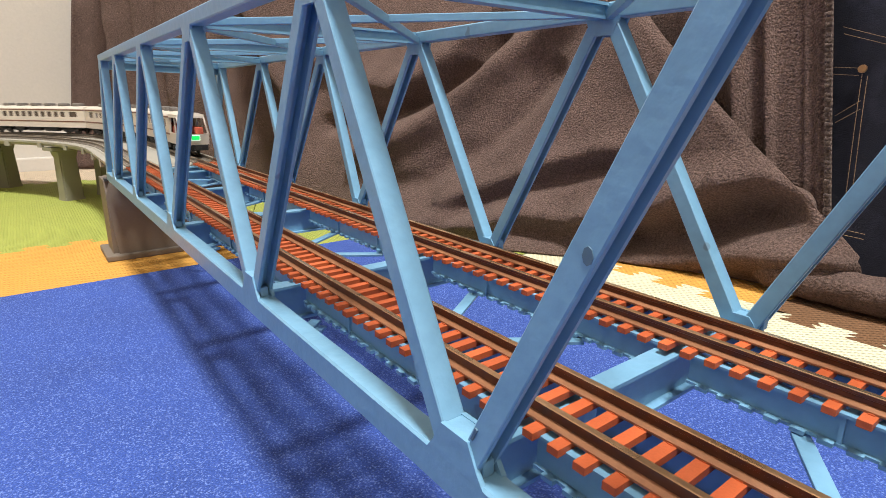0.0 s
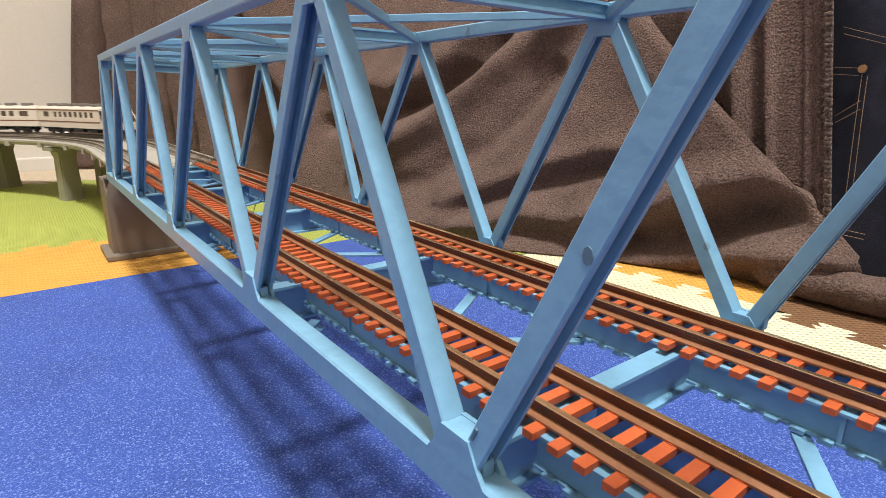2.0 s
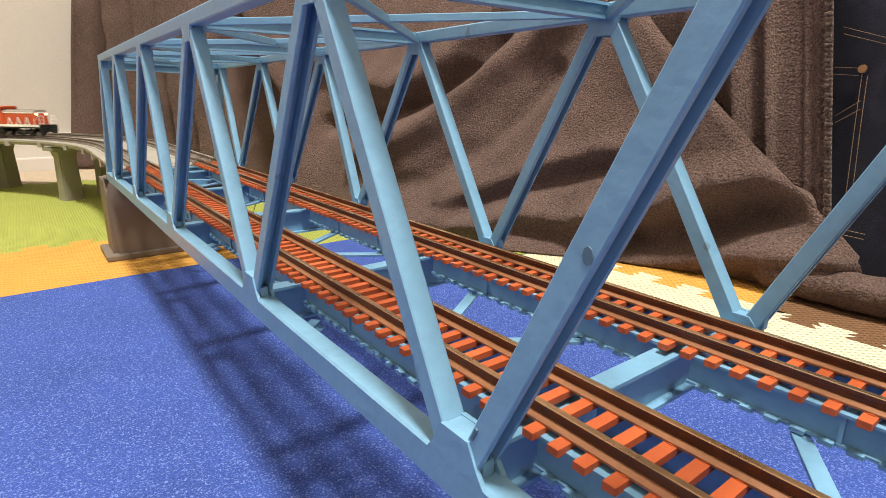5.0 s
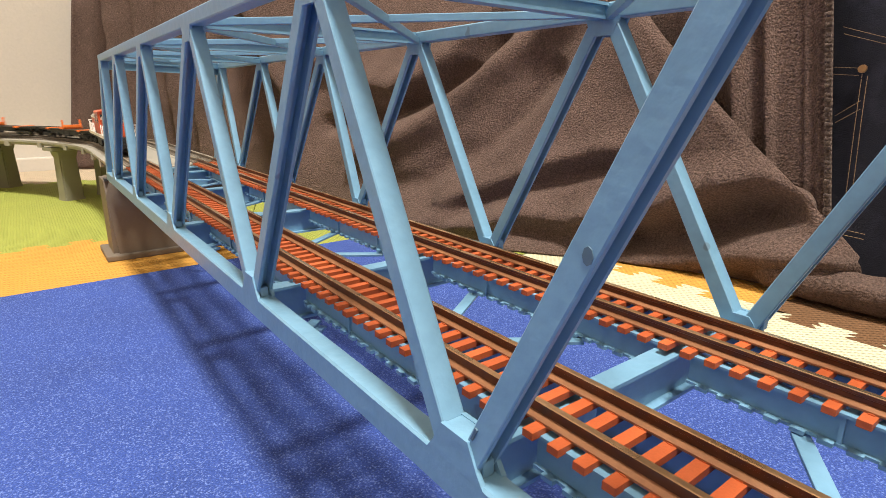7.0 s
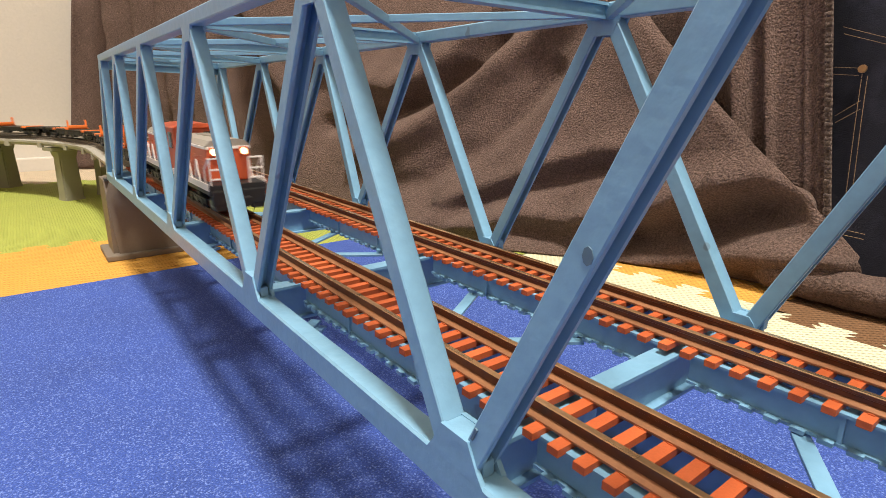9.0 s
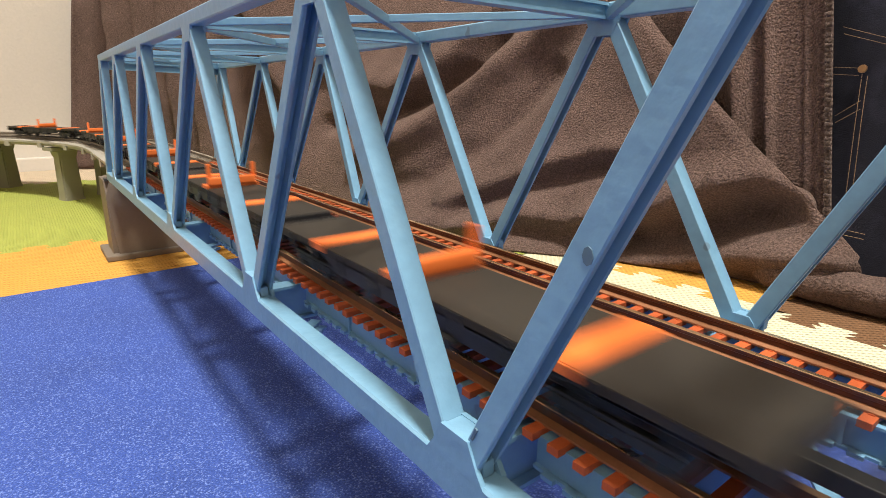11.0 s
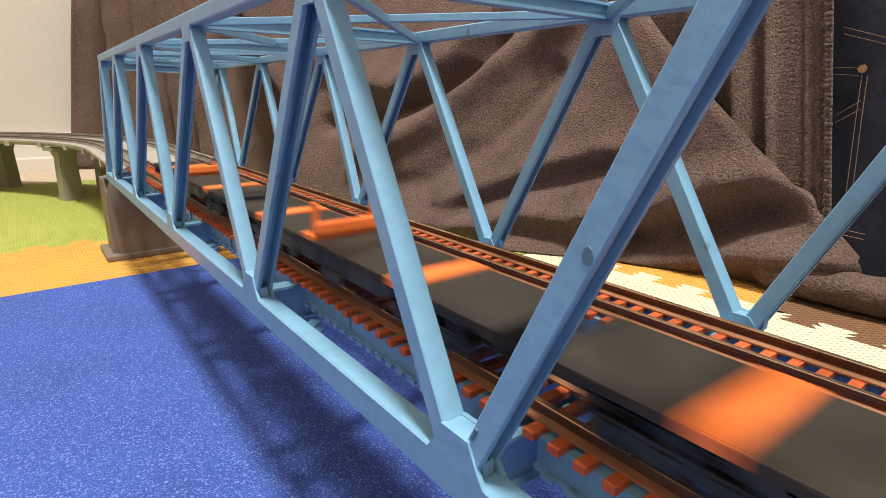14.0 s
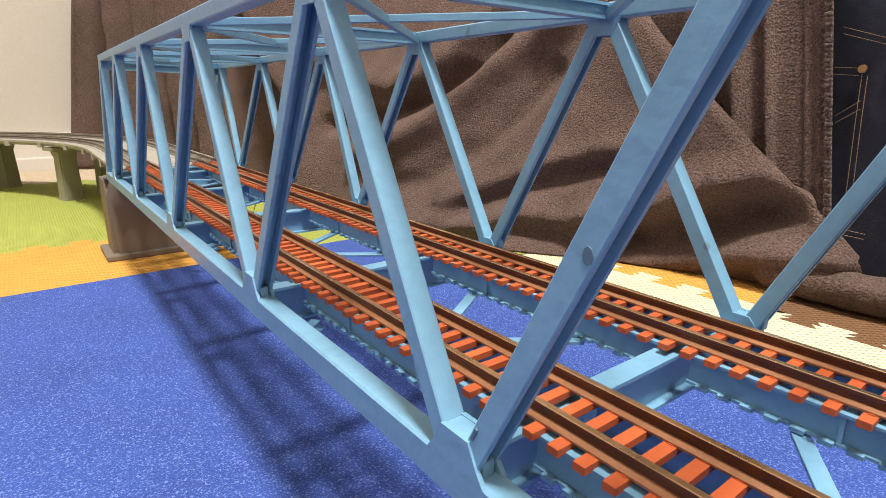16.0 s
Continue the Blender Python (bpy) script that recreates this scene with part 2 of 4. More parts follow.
mat(tup(e_wall) + [(GX1, 0.888), (-0.45, 0.888)], PALE_EVA, "pale beige foam edge strip along the wall")
mat([(GX0, EDGE_Y)] + tup(e_right) + tup(e_right2) + [(GX1, 0.20), (GX0, 0.20)], CREAM_EVA, "cream foam puzzle mat beside the bridge")
mat(tup(e_right[::-1]) + [(GX1, EDGE_Y), (0.56, EDGE_Y)] + tup(e_split[::-1]) + tup(e_right2[:1]), BROWN_EVA, "brown foam puzzle mat with toothed edge")
mat(tup(e_right2[::-1]) + tup(e_split) + [(0.56, SPLIT_Y), (0.56, 0.397), (GX1, 0.397), (GX1, 0.20)], ORANGE_EVA, "orange foam puzzle mat under the fleece blanket")

# blue carpet tile: a short pile with an uneven cut edge
bm = B()
edge = []
for (xa, ya), (xb, yb) in (((-0.62, -0.45), (0.185, -0.45)), ((0.185, -0.45), (0.185, 0.293)), ((0.185, 0.293), (-0.62, 0.288)), ((-0.62, 0.288), (-0.62, -0.45))):
    for i in range(40):
        edge.append((xa + (xb - xa) * i / 40, ya + (yb - ya) * i / 40, 0.0002))
plate(bm, edge, (0, 0, 0.003))
bmesh.ops.bevel(bm, geom=[e for e in bm.edges if all(v.co.z > 0.003 for v in e.verts)], offset=0.001, segments=2, affect="EDGES")
tagged(part("carpet_mat", bm, CARPET), "royal blue short-pile carpet tile under the bridge", "carpet")

# ---- tracks ----
ARC_X, ARC_Y = -0.298, 0.482
R_NEAR, R_FAR = 0.317, 0.355
X_NEAR, X_FAR = ARC_X + R_NEAR, ARC_X + R_FAR


def along(s, radius):
    """Place and heading (radians from +Y, to the left) at s metres along a track; s equals Y on the straight."""
    half = math.pi * radius
    if s < ARC_Y:
        return Vector((ARC_X + radius, s)), 0.0
    if s < ARC_Y + half:
        a = (s - ARC_Y) / radius
        return Vector((ARC_X + radius * math.cos(a), ARC_Y + radius * math.sin(a))), a
    return Vector((ARC_X - radius, ARC_Y - (s - ARC_Y - half))), math.pi


def sweep(bm, profile, s0, s1, radius, step=0.012, mi=0, slots=None):
    """profile: closed loop of (offset to the right of travel, height)."""
    n = max(1, math.ceil((s1 - s0) / step))
    rings = []
    for i in range(n + 1):
        p, a = along(s0 + (s1 - s0) * i / n, radius)
        rings.append([bm.verts.new((p.x + math.cos(a) * u, p.y + math.sin(a) * u, h)) for u, h in profile])
    k = len(profile)
    for r0, r1 in zip(rings, rings[1:]):
        for j in range(k):
            f = bm.faces.new((r0[j], r0[(j + 1) % k], r1[(j + 1) % k], r1[j]))
            f.material_index = slots[j] if slots else mi
    bm.faces.new(rings[0])
    bm.faces.new(rings[-1][::-1])
    return bm


def rail_profile(u, top=Z0, h=0.0024):
    """Foot, web and head of a rail, and its slots: 1 the worn head, 2 the foot."""
    f, w, hd = 0.00135, 0.00026, 0.00055
    b = top - h
    pts = [(u - f, b), (u + f, b), (u + f, b + 0.00035), (u + w, b + 0.0007), (u + w, top - 0.0009), (u + hd, top - 0.0007), (u + hd, top - 0.00012), (u + hd - 0.00012, top),
           (u - hd + 0.00012, top), (u - hd, top - 0.00012), (u - hd, top - 0.0007), (u - w, top - 0.0009), (u - w, b + 0.0007), (u - f, b + 0.00035)]
    return pts, [0, 2, 2, 0, 0, 0, 1, 1, 1, 0, 0, 0, 2, 2]


def sleeper_mesh(mat_, length=0.0176, width=0.0018, height=0.0011):
    """A sleeper with rail chairs, its top at z = 0."""
    bm = box(B(), -length / 2, length / 2, -width / 2, width / 2, -height, 0, 0.0)
    for u in (-0.00485, 0.00485):
        box(bm, u - 0.0015, u + 0.0015, -0.0004, 0.0004, 0, 0.00014)
    me = bpy.data.meshes.new("sleeper")
    bm.to_mesh(me)
    bm.free()
    me.materials.append(mat_)
    return me


BR0, BR1 = -0.19, 0.336        # the bridge's ends
SLEEPER_ME = sleeper_mesh(SLEEPER)
for xt, label in ((X_NEAR, "bridge track with brown rails on orange-brown sleepers"), (X_FAR, "bridge track with brown rails on orange-brown sleepers")):
    trk = thing("railway_track", label, "track", "two tracks on the bridge")
    for u in (-0.00485, 0.00485):
        pts, sl = rail_profile(u)
        part("rail", sweep(B(), pts, BR0, BR1, xt - ARC_X, 1.0, slots=sl), [RAIL, RAILTOP, RAILFOOT], trk, "brown metal rail with worn head")
    y = 0.0018 - 45 * 0.00425
    while y < BR1:
        shared("sleeper", SLEEPER_ME, trk, pose(xt + random.uniform(-1, 1) * 0.00012, y, Z0 - 0.0024, 0, 0, random.uniform(-0.7, 0.7)))
        y += 0.00425

# ---- truss bridge ----
W_FAR = 0.0724                  # inner face of the far truss
LOW = [-0.152, -0.076, 0.0, 0.076, 0.160, 0.234, 0.302]
TOP = [-0.190, -0.110, -0.032, 0.0407, 0.118, 0.190, 0.256, 0.309]
ZB, ZBL, ZT, ZTL = Z0 - 0.0044, Z0 - 0.0097, Z0 + 0.0602, Z0 + 0.0567
bridge = thing("truss_bridge", "light blue painted double-track steel truss bridge model", "bridge")
TOP_END = 0.314                 # the end posts lean in a little
MD, MW = 0.0040, 0.0032         # depth and width of the diagonals


LOW_F = LOW[:5] + [0.238, 0.320]
TOP_F = TOP[:5] + [0.192, 0.272, 0.350]


def truss(x, out, lean, low, top, end, top_end, drop):
    """One truss; x: its face on the camera's side, out: the way its depth goes, lean: how far the top chord stands in."""
    xc = x + out * MD / 2
    xt = xc + lean
    part("bottom_chord", prism(B(), rect(ZB - ZBL - drop, MD), (xc, BR0, (ZB - drop + ZBL) / 2), (xc, end, (ZB - drop + ZBL) / 2), (1, 0, 0)), BLUE, bridge)
    part("top_chord", prism(B(), rect(ZT - ZTL, MD), (xt, BR0, (ZT + ZTL) / 2), (xt, top_end, (ZT + ZTL) / 2), (1, 0, 0)), BLUE, bridge)
    for y, yt in ((BR0 + 0.002, BR0 + 0.002), (end - 0.002, top_end - 0.002)):
        part("end_post", prism(B(), rect(0.004, MD), (xc, y, ZB), (xt, yt, ZTL), (1, 0, 0)), BLUE, bridge)
    for i, yb in enumerate(low):
        for yt, sg in ((top[i], -1), (top[i + 1], 1)):
            # the open side of the channel looks down
            p0, p1 = Vector((xc, yb + sg * 0.0012, ZB - 0.001)), Vector((xt, yt - sg * 0.0012, ZTL + 0.001))
            if sg > 0:
                prof = [(-a, b) for a, b in channel(MW, MD - 0.0004)]
            else:
                prof = channel(MW, MD - 0.0004)
            part("diagonal", prism(B(), prof, p0, p1, (1, 0, 0)), BLUE, bridge)
        # gusset plates at the foot, one on each face
        wide = 0.0056 if drop == 0 else 0.0038
        rise, arm, nose = (0.0046, 0.0043, 0.0026) if drop == 0 else (0.0022, 0.0030, 0.0018)
        g = [(xc, yb - wide, ZB - drop - 0.0004), (xc, yb + wide, ZB - drop - 0.0004), (xc, yb + arm, ZB + rise * 0.3), (xc, yb + nose, ZB + rise),
             (xc, yb - nose, ZB + rise), (xc, yb - arm, ZB + rise * 0.3)]
        for sx in (-1, 1):
            part("gusset", plate(B(), [(xc + sx * (MD / 2 - 0.0007), p[1], p[2]) for p in g], (sx * 0.0007, 0, 0)), BLUE, bridge)
        part("gusset_cap", box(B(), xc - MD / 2 + 0.0006, xc + MD / 2 - 0.0006, yb - 0.0025, yb + 0.0025, ZB + rise - 0.0009, ZB + rise - 0.0001, 0.0002), BLUE, bridge)
        bm = B()
        for dy in (-0.0035, 0.0035):
            box(bm, xc - 0.0009, xc + 0.0009, yb + dy - 0.0008, yb + dy + 0.0008, ZB, ZB + 0.0022, 0.0002)
        part("bearing_lug", bm, BLUE, bridge)
    for yt in top:
        g = [(0, yt - 0.0048, ZTL + 0.0004), (0, yt + 0.0048, ZTL + 0.0004), (0, yt + 0.0030, ZTL - 0.0036), (0, yt - 0.0030, ZTL - 0.0036)]
        g = [(p[0], min(max(p[1], BR0), top_end), p[2]) for p in g]
        for sx in (-1, 1):
            part("gusset", plate(B(), [(xt + sx * (MD / 2 - 0.0007), p[1], p[2]) for p in g], (sx * 0.0007, 0, 0)), BLUE, bridge)


# worn marks on the near diagonal and its gusset
SCUFF = material("scuffed_paint", (0.085, 0.15, 0.20), 0.6)
part("scuff", plate(B(), [(0.0013, -0.0167 + 0.0006 * math.cos(k * 0.785), 0.0871 + 0.0009 * math.sin(k * 0.785)) for k in range(8)], (0.0006, 0, 0)), SCUFF, bridge, "dark worn spot in the paint")
part("slot", prism(B(), rect(0.0004, 0.0004), (0.00045, -0.0030, 0.0617), (0.00045, -0.0038, 0.0635), (1, 0, 0)), SCUFF, bridge, "short dark slot in the diagonal")
END_F, TOP_END_F = 0.376, 0.356
truss(0.0, 1, 0.0024, LOW, TOP, BR1, TOP_END, 0.0)
truss(W_FAR, 1, 0.0022, LOW_F, TOP_F, END_F, TOP_END_F, 0.003)
XA, XB = MD, W_FAR
for y, yf in zip([BR0 + 0.004] + LOW + [BR1 - 0.004], [BR0 + 0.004] + LOW_F + [BR1 - 0.004]):
    part("floor_beam", prism(B(), ibeam(0.0042, 0.0092), (XA, y + 0.0018, Z0 - 0.0092), (XB, y + 0.0022 + (yf - y) * 0.5, Z0 - 0.0092), (0, 1, 0)), BLUE, bridge)
STR_TOP, STR_H = Z0 - 0.0033, 0.0053
stops = [BR0 + 0.004] + LOW + [BR1 - 0.004]
for xt in (X_NEAR, X_FAR):
    for u in (-0.0062, 0.0062):
        for y0, y1 in zip(stops, stops[1:]):
            bm = prism(B(), ibeam(0.0020, STR_H, 0.0005, 0.0007), (xt + u, y0 + 0.0024, STR_TOP - STR_H / 2), (xt + u, y1 - 0.0024, STR_TOP - STR_H / 2), (1, 0, 0))
            y = y0 + 0.004
            while y < y1 - 0.003:
                for sx in (-1, 1):
                    box(bm, xt + u + sx * 0.0010 - 0.0007, xt + u + sx * 0.0010 + 0.0007, y - 0.0010, y + 0.0010, STR_TOP - STR_H - 0.0002, STR_TOP - STR_H + 0.0005)
                y += 0.0037
            for k in (1, 2):
                ym = y0 + (y1 - y0) * k / 3
                box(bm, xt + u - 0.0009, xt + u + 0.0009, ym - 0.0003, ym + 0.0003, STR_TOP - STR_H + 0.0003, STR_TOP - 0.0004)
            part("stringer", bm, BLUE, bridge, "blue plate girder with riveted lower flange")
flat = rect(0.0026, 0.0007)
for y0, y1 in zip(stops, stops[1:]):
    ym = (y0 + y1) / 2
    xa, xb = X_NEAR + 0.0068, X_FAR - 0.0068
    for sg in (-1, 1):
        part("lateral_brace", prism(B(), flat, (xb, ym + sg * 0.0175, Z0 - 0.0094), (xa, ym + sg * 0.0012, Z0 - 0.0094 - sg * 0.0002), (0, 0, 1)), BLUE, bridge)
    for xa, xb in ((XA, X_NEAR - 0.0075), (XB, X_FAR + 0.0075)):
        part("lateral_brace", prism(B(), flat, (xa, y1 - 0.016, Z0 - 0.0108), (xb, y1 - 0.010, Z0 - 0.0108), (0, 0, 1)), BLUE, bridge)
        part("lateral_brace", prism(B(), flat, (xa, y1 - 0.005, Z0 - 0.0115), (xb, y1 - 0.014, Z0 - 0.0115), (0, 0, 1)), BLUE, bridge)
XTA, XTB = XA + 0.0024, XB + 0.0022
tops = [BR0 + 0.002] + TOP[1:-1] + [TOP_END - 0.003]
tops_f = [BR0 + 0.002] + TOP_F[1:-1] + [TOP_END_F - 0.003]
for y, yf in zip(tops, tops_f):
    part("top_strut", prism(B(), ibeam(0.0030, 0.0036), (XTA, y, ZTL + 0.0016), (XTB, yf, ZTL + 0.0016), (0, 1, 0)), BLUE, bridge)
for y0, y1, f0, f1 in zip(tops, tops[1:], tops_f, tops_f[1:]):
    part("top_brace", prism(B(), rect(0.0016, 0.0022), (XTA, y0 + 0.002, ZTL + 0.0008), (XTB, f1 - 0.002, ZTL + 0.0008), (0, 0, 1)), BLUE, bridge)
    part("top_brace", prism(B(), rect(0.0016, 0.0018), (XTB, f0 + 0.002, ZTL + 0.0012), (XTA, y1 - 0.002, ZTL + 0.0012), (0, 0, 1)), BLUE, bridge)
for y, yf in ((BR0 + 0.002, BR0 + 0.002), (TOP_END - 0.003, TOP_END_F - 0.003)):
    part("portal_beam", prism(B(), ibeam(0.0026, 0.0040), (XTA, y, ZTL - 0.002), (XTB, yf, ZTL - 0.002), (0, 1, 0)), BLUE, bridge)

# ---- piers and viaduct ----
def bridge_pier(y, sign):
    p = thing("bridge_pier", "taupe plastic bridge pier with a flared base plate", "pier", "bridge piers")
    top = ZBL - 0.0012
    bm = B()
    rings = []
    for z, ex, d in ((0.0035, 0.0005, 0.0), (top - 0.010, 0.0, 0.0), (top, 0.0, 0.0)):
        x0, x1 = -0.0015 - ex, 0.081 + ex
        a, b = (y, y + 0.03) if sign > 0 else (y - 0.03, y)
        rings.append([bm.verts.new(c) for c in ((x0, a, z), (x1, a, z), (x1, b, z), (x0, b, z))])
    for r0, r1 in zip(rings, rings[1:]):
        for i in range(4):
            bm.faces.new((r0[i], r0[(i + 1) % 4], r1[(i + 1) % 4], r1[i]))
    bm.faces.new(rings[0][::-1])
    bm.faces.new(rings[-1])
    bmesh.ops.bevel(bm, geom=[e for e in bm.edges if abs(e.verts[0].co.z - e.verts[1].co.z) > 0.005], offset=0.003, segments=4, affect="EDGES")
    part("pier_body", bm, PIERGREY, p)
    a, b = (y - 0.004, y + 0.034) if sign > 0 else (y - 0.034, y + 0.004)
    part("base_plate", box(B(), -0.0065, 0.0865, a, b, 0.0, 0.0036, 0.0008), PIERGREY, p)
    bm = B()
    for x in (0.002, 0.0744):
        yc = y + 0.004 * sign
        box(bm, x - 0.003, x + 0.003, yc - 0.004, yc + 0.004, top - 0.0004, ZBL + 0.0002, 0.0003)
    part("bearing", bm, material("black_bearing", (0.03, 0.03, 0.03), 0.5), p, "black bearing block")


bridge_pier(0.343, 1)
bridge_pier(-0.197, -1)

RM = (R_NEAR + R_FAR) / 2
HALF = (R_FAR - R_NEAR) / 2
DECK_T, DECK_B = Z0 - 0.0040, Z0 - 0.0085
deck_profile = [(-0.0336, DECK_T + 0.0006), (-0.0325, DECK_T + 0.0006), (-0.0322, DECK_T), (0.0322, DECK_T), (0.0325, DECK_T + 0.0006), (0.0336, DECK_T + 0.0006), (0.0336, DECK_T - 0.0012),
                (0.0322, DECK_T - 0.0016), (0.0318, DECK_B + 0.001), (0.0220, DECK_B - 0.0006), (-0.0220, DECK_B - 0.0006), (-0.0318, DECK_B + 0.001), (-0.0322, DECK_T - 0.0016), (-0.0336, DECK_T - 0.0012)]
S_END = ARC_Y + math.pi * RM + 0.9


def viaduct(s0, s1, name_label):
    v = thing("viaduct", name_label, "viaduct", "viaduct sections")
    part("deck", sweep(B(), deck_profile, s0, s1, RM), CONCRETE, v)
    for off in (-HALF, HALF):
        part("track_slab", sweep(B(), [(off - 0.0098, DECK_T - 0.0002), (off + 0.0098, DECK_T - 0.0002), (off + 0.0086, DECK_T + 0.0010), (off - 0.0086, DECK_T + 0.0010)], s0, s1, RM), CONCRETE, v)
        for u in (-0.00485, 0.00485):
            pts, sl = rail_profile(off + u)
            part("rail", sweep(B(), pts, s0, s1, RM, slots=sl), [VRAIL, VRAILTOP, VRAIL], v, "dull grey-brown rail")
        bm = B()
        s = s0 + 0.003
        while s < s1:
            p, a = along(s, RM)
            m = Matrix.Translation((p.x, p.y, DECK_T + 0.0012)) @ Matrix.Rotation(a, 4, "Z") @ Matrix.Translation((off, 0, 0)) @ Matrix.Diagonal((0.0155, 0.0022, 0.0012, 1))
            vs = [bm.verts.new(m @ Vector(c)) for c in ((-.5, -.5, -.5), (.5, -.5, -.5), (.5, .5, -.5), (-.5, .5, -.5), (-.5, -.5, .5), (.5, -.5, .5), (.5, .5, .5), (-.5, .5, .5))]
            for f in ((4, 5, 6, 7), (0, 1, 5, 4), (1, 2, 6, 5), (2, 3, 7, 6), (3, 0, 4, 7)):
                bm.faces.new([vs[i] for i in f])
            s += 0.0042
        tagged(part("sleepers", bm, VTIE, v), kind="stuff")
    bm = B()
    s = s0 + 0.02
    while s < s1:
        p, a = along(s, RM)
        for off in (-0.0325, 0.0325):
            m = Matrix.Translation((p.x, p.y, DECK_T - 0.0018)) @ Matrix.Rotation(a, 4, "Z") @ Matrix.Translation((off, 0, -0.0012))
            bmesh.ops.create_cube(bm, size=1, matrix=m @ Matrix.Diagonal((0.0030, 0.006, 0.0046, 1)))
        s += 0.055
    tagged(part("edge_bracket", bm, CONCRETE, v), kind="stuff")
    return v


VRAIL = material("grey_brown_rail", (0.16, 0.13, 0.10), 0.45, 0.2, 0.1, 60)
VRAILTOP = material("grey_rail_head", (0.4, 0.34, 0.26), 0.35, 0.6, 0.1, 60)
VTIE = material("grey_sleeper_plastic", (0.22, 0.19, 0.155), 0.6, 0, 0.1, 200)
viaduct(BR1 + 0.0015, S_END, "grey plastic double-track viaduct deck curving away")
viaduct(-1.1, BR0 - 0.0015, "grey plastic double-track viaduct deck")


def viaduct_pier(s):
    p, a = along(s, RM)
    m = Matrix.Translation((p.x, p.y, 0)) @ Matrix.Rotation(a, 4, "Z")
    v = thing("viaduct_pier", "olive-grey plastic viaduct pier with two tapering legs", "pier", "viaduct piers", m=m)
    top = DECK_B - 0.0006
    for c in (-0.0185, 0.0185):
        bm = B()
        rings = []
        for z, hx, hy in ((0.0, 0.0090, 0.0072), (0.003, 0.0088, 0.0070), (top - 0.010, 0.0078, 0.0062), (top - 0.004, 0.0092, 0.0068), (top - 0.0028, 0.0150, 0.0080), (top + 0.0003, 0.0150, 0.0080)):
            rings.append([bm.verts.new((c + sx * hx, sy * hy, z)) for sx, sy in ((-1, -1), (1, -1), (1, 1), (-1, 1))])
        for r0, r1 in zip(rings, rings[1:]):
            for i in range(4):
                bm.faces.new((r0[i], r0[(i + 1) % 4], r1[(i + 1) % 4], r1[i]))
        bm.faces.new(rings[0][::-1])
        bm.faces.new(rings[-1])
        bmesh.ops.bevel(bm, geom=[e for e in bm.edges if abs(e.verts[0].co.z - e.verts[1].co.z) > 0.02], offset=0.0012, segments=2, affect="EDGES")
        part("pier_leg", bm, PIEROLIVE, v)


for s in [0.620 + 0.138 * i for i in range(14)] + [-0.34 - 0.14 * i for i in range(5)]:
    if s < S_END:
        viaduct_pier(s)

# ---- fleece blanket and denim behind the bridge ----
def ridge(y, z, pts, amp, width, sharp=0.0):
    """Height of a soft fold that runs through pts (y, z); sharp > 0 makes the side below it fall off faster."""
    best, sd = 9.0, 0.0
    for (ya, za), (yb, zb) in zip(pts, pts[1:]):
        dy, dz = yb - ya, zb - za
        t = max(0.0, min(1.0, ((y - ya) * dy + (z - za) * dz) / (dy * dy + dz * dz)))
        ey, ez = y - ya - t * dy, z - za - t * dz
        d = math.hypot(ey, ez)
        if d < best:
            best, sd = d, dy * ez - dz * ey
    w = width * (1 - sharp) if sd > 0 else width
    return amp * math.exp(-(best / w) ** 2)


FOLDS = [
    ([(0.46, 0.140), (0.40, 0.115), (0.362, 0.110), (0.330, 0.119), (0.306, 0.135), (0.286, 0.159), (0.265, 0.185)], 0.011, 0.018, 0.40),
    ([(0.43, 0.075), (0.391, 0.079), (0.357, 0.085), (0.329, 0.096), (0.305, 0.109), (0.286, 0.123), (0.276, 0.146)], -0.012, 0.0075, 0.0),
    ([(0.375, 0.055), (0.348, 0.063), (0.323, 0.073), (0.302, 0.086), (0.288, 0.101), (0.271, 0.117), (0.251, 0.135), (0.225, 0.158), (0.20, 0.19)], 0.014, 0.015, 0.1),
    ([(0.340, 0.028), (0.302, 0.037), (0.287, 0.051), (0.263, 0.065), (0.245, 0.089), (0.225, 0.115)], -0.006, 0.010, 0.0),
    ([(0.275, 0.026), (0.241, 0.043), (0.211, 0.057), (0.176, 0.067), (0.145, 0.070)], 0.005, 0.009, 0.3),
    ([(0.265, 0.016), (0.247, 0.025), (0.220, 0.038), (0.194, 0.049), (0.174, 0.058), (0.150, 0.061)], -0.006, 0.007, 0.0),
    ([(0.300, 0.008), (0.237, 0.015), (0.217, 0.025), (0.182, 0.024), (0.150, 0.038)], 0.008, 0.009, 0.2),
    ([(0.215, 0.010), (0.180, 0.008), (0.150, 0.012)], -0.005, 0.006, 0.0),
    ([(0.160, 0.012), (0.130, 0.018), (0.114, 0.026), (0.094, 0.036), (0.067, 0.046)], -0.014, 0.011, 0.0),
    ([(0.165, 0.026), (0.142, 0.034), (0.119, 0.046), (0.095, 0.057), (0.077, 0.066)], 0.010, 0.013, 0.5),
    ([(0.210, 0.000), (0.153, 0.004), (0.120, 0.008), (0.085, 0.018), (0.045, 0.024)], 0.010, 0.010, 0.0),
    ([(0.170, 0.140), (0.145, 0.112), (0.118, 0.085), (0.085, 0.058)], 0.002, 0.013, 0.0),
    ([(0.55, 0.36), (0.540, 0.20), (0.505, 0.143), (0.462, 0.076), (0.444, 0.035), (0.435, 0.0)], 0.012, 0.016, 0.0),
    ([(0.62, 0.36), (0.61, 0.22), (0.588, 0.150), (0.550, 0.105), (0.522, 0.070), (0.510, 0.0)], -0.075, 0.034, 0.0),
]


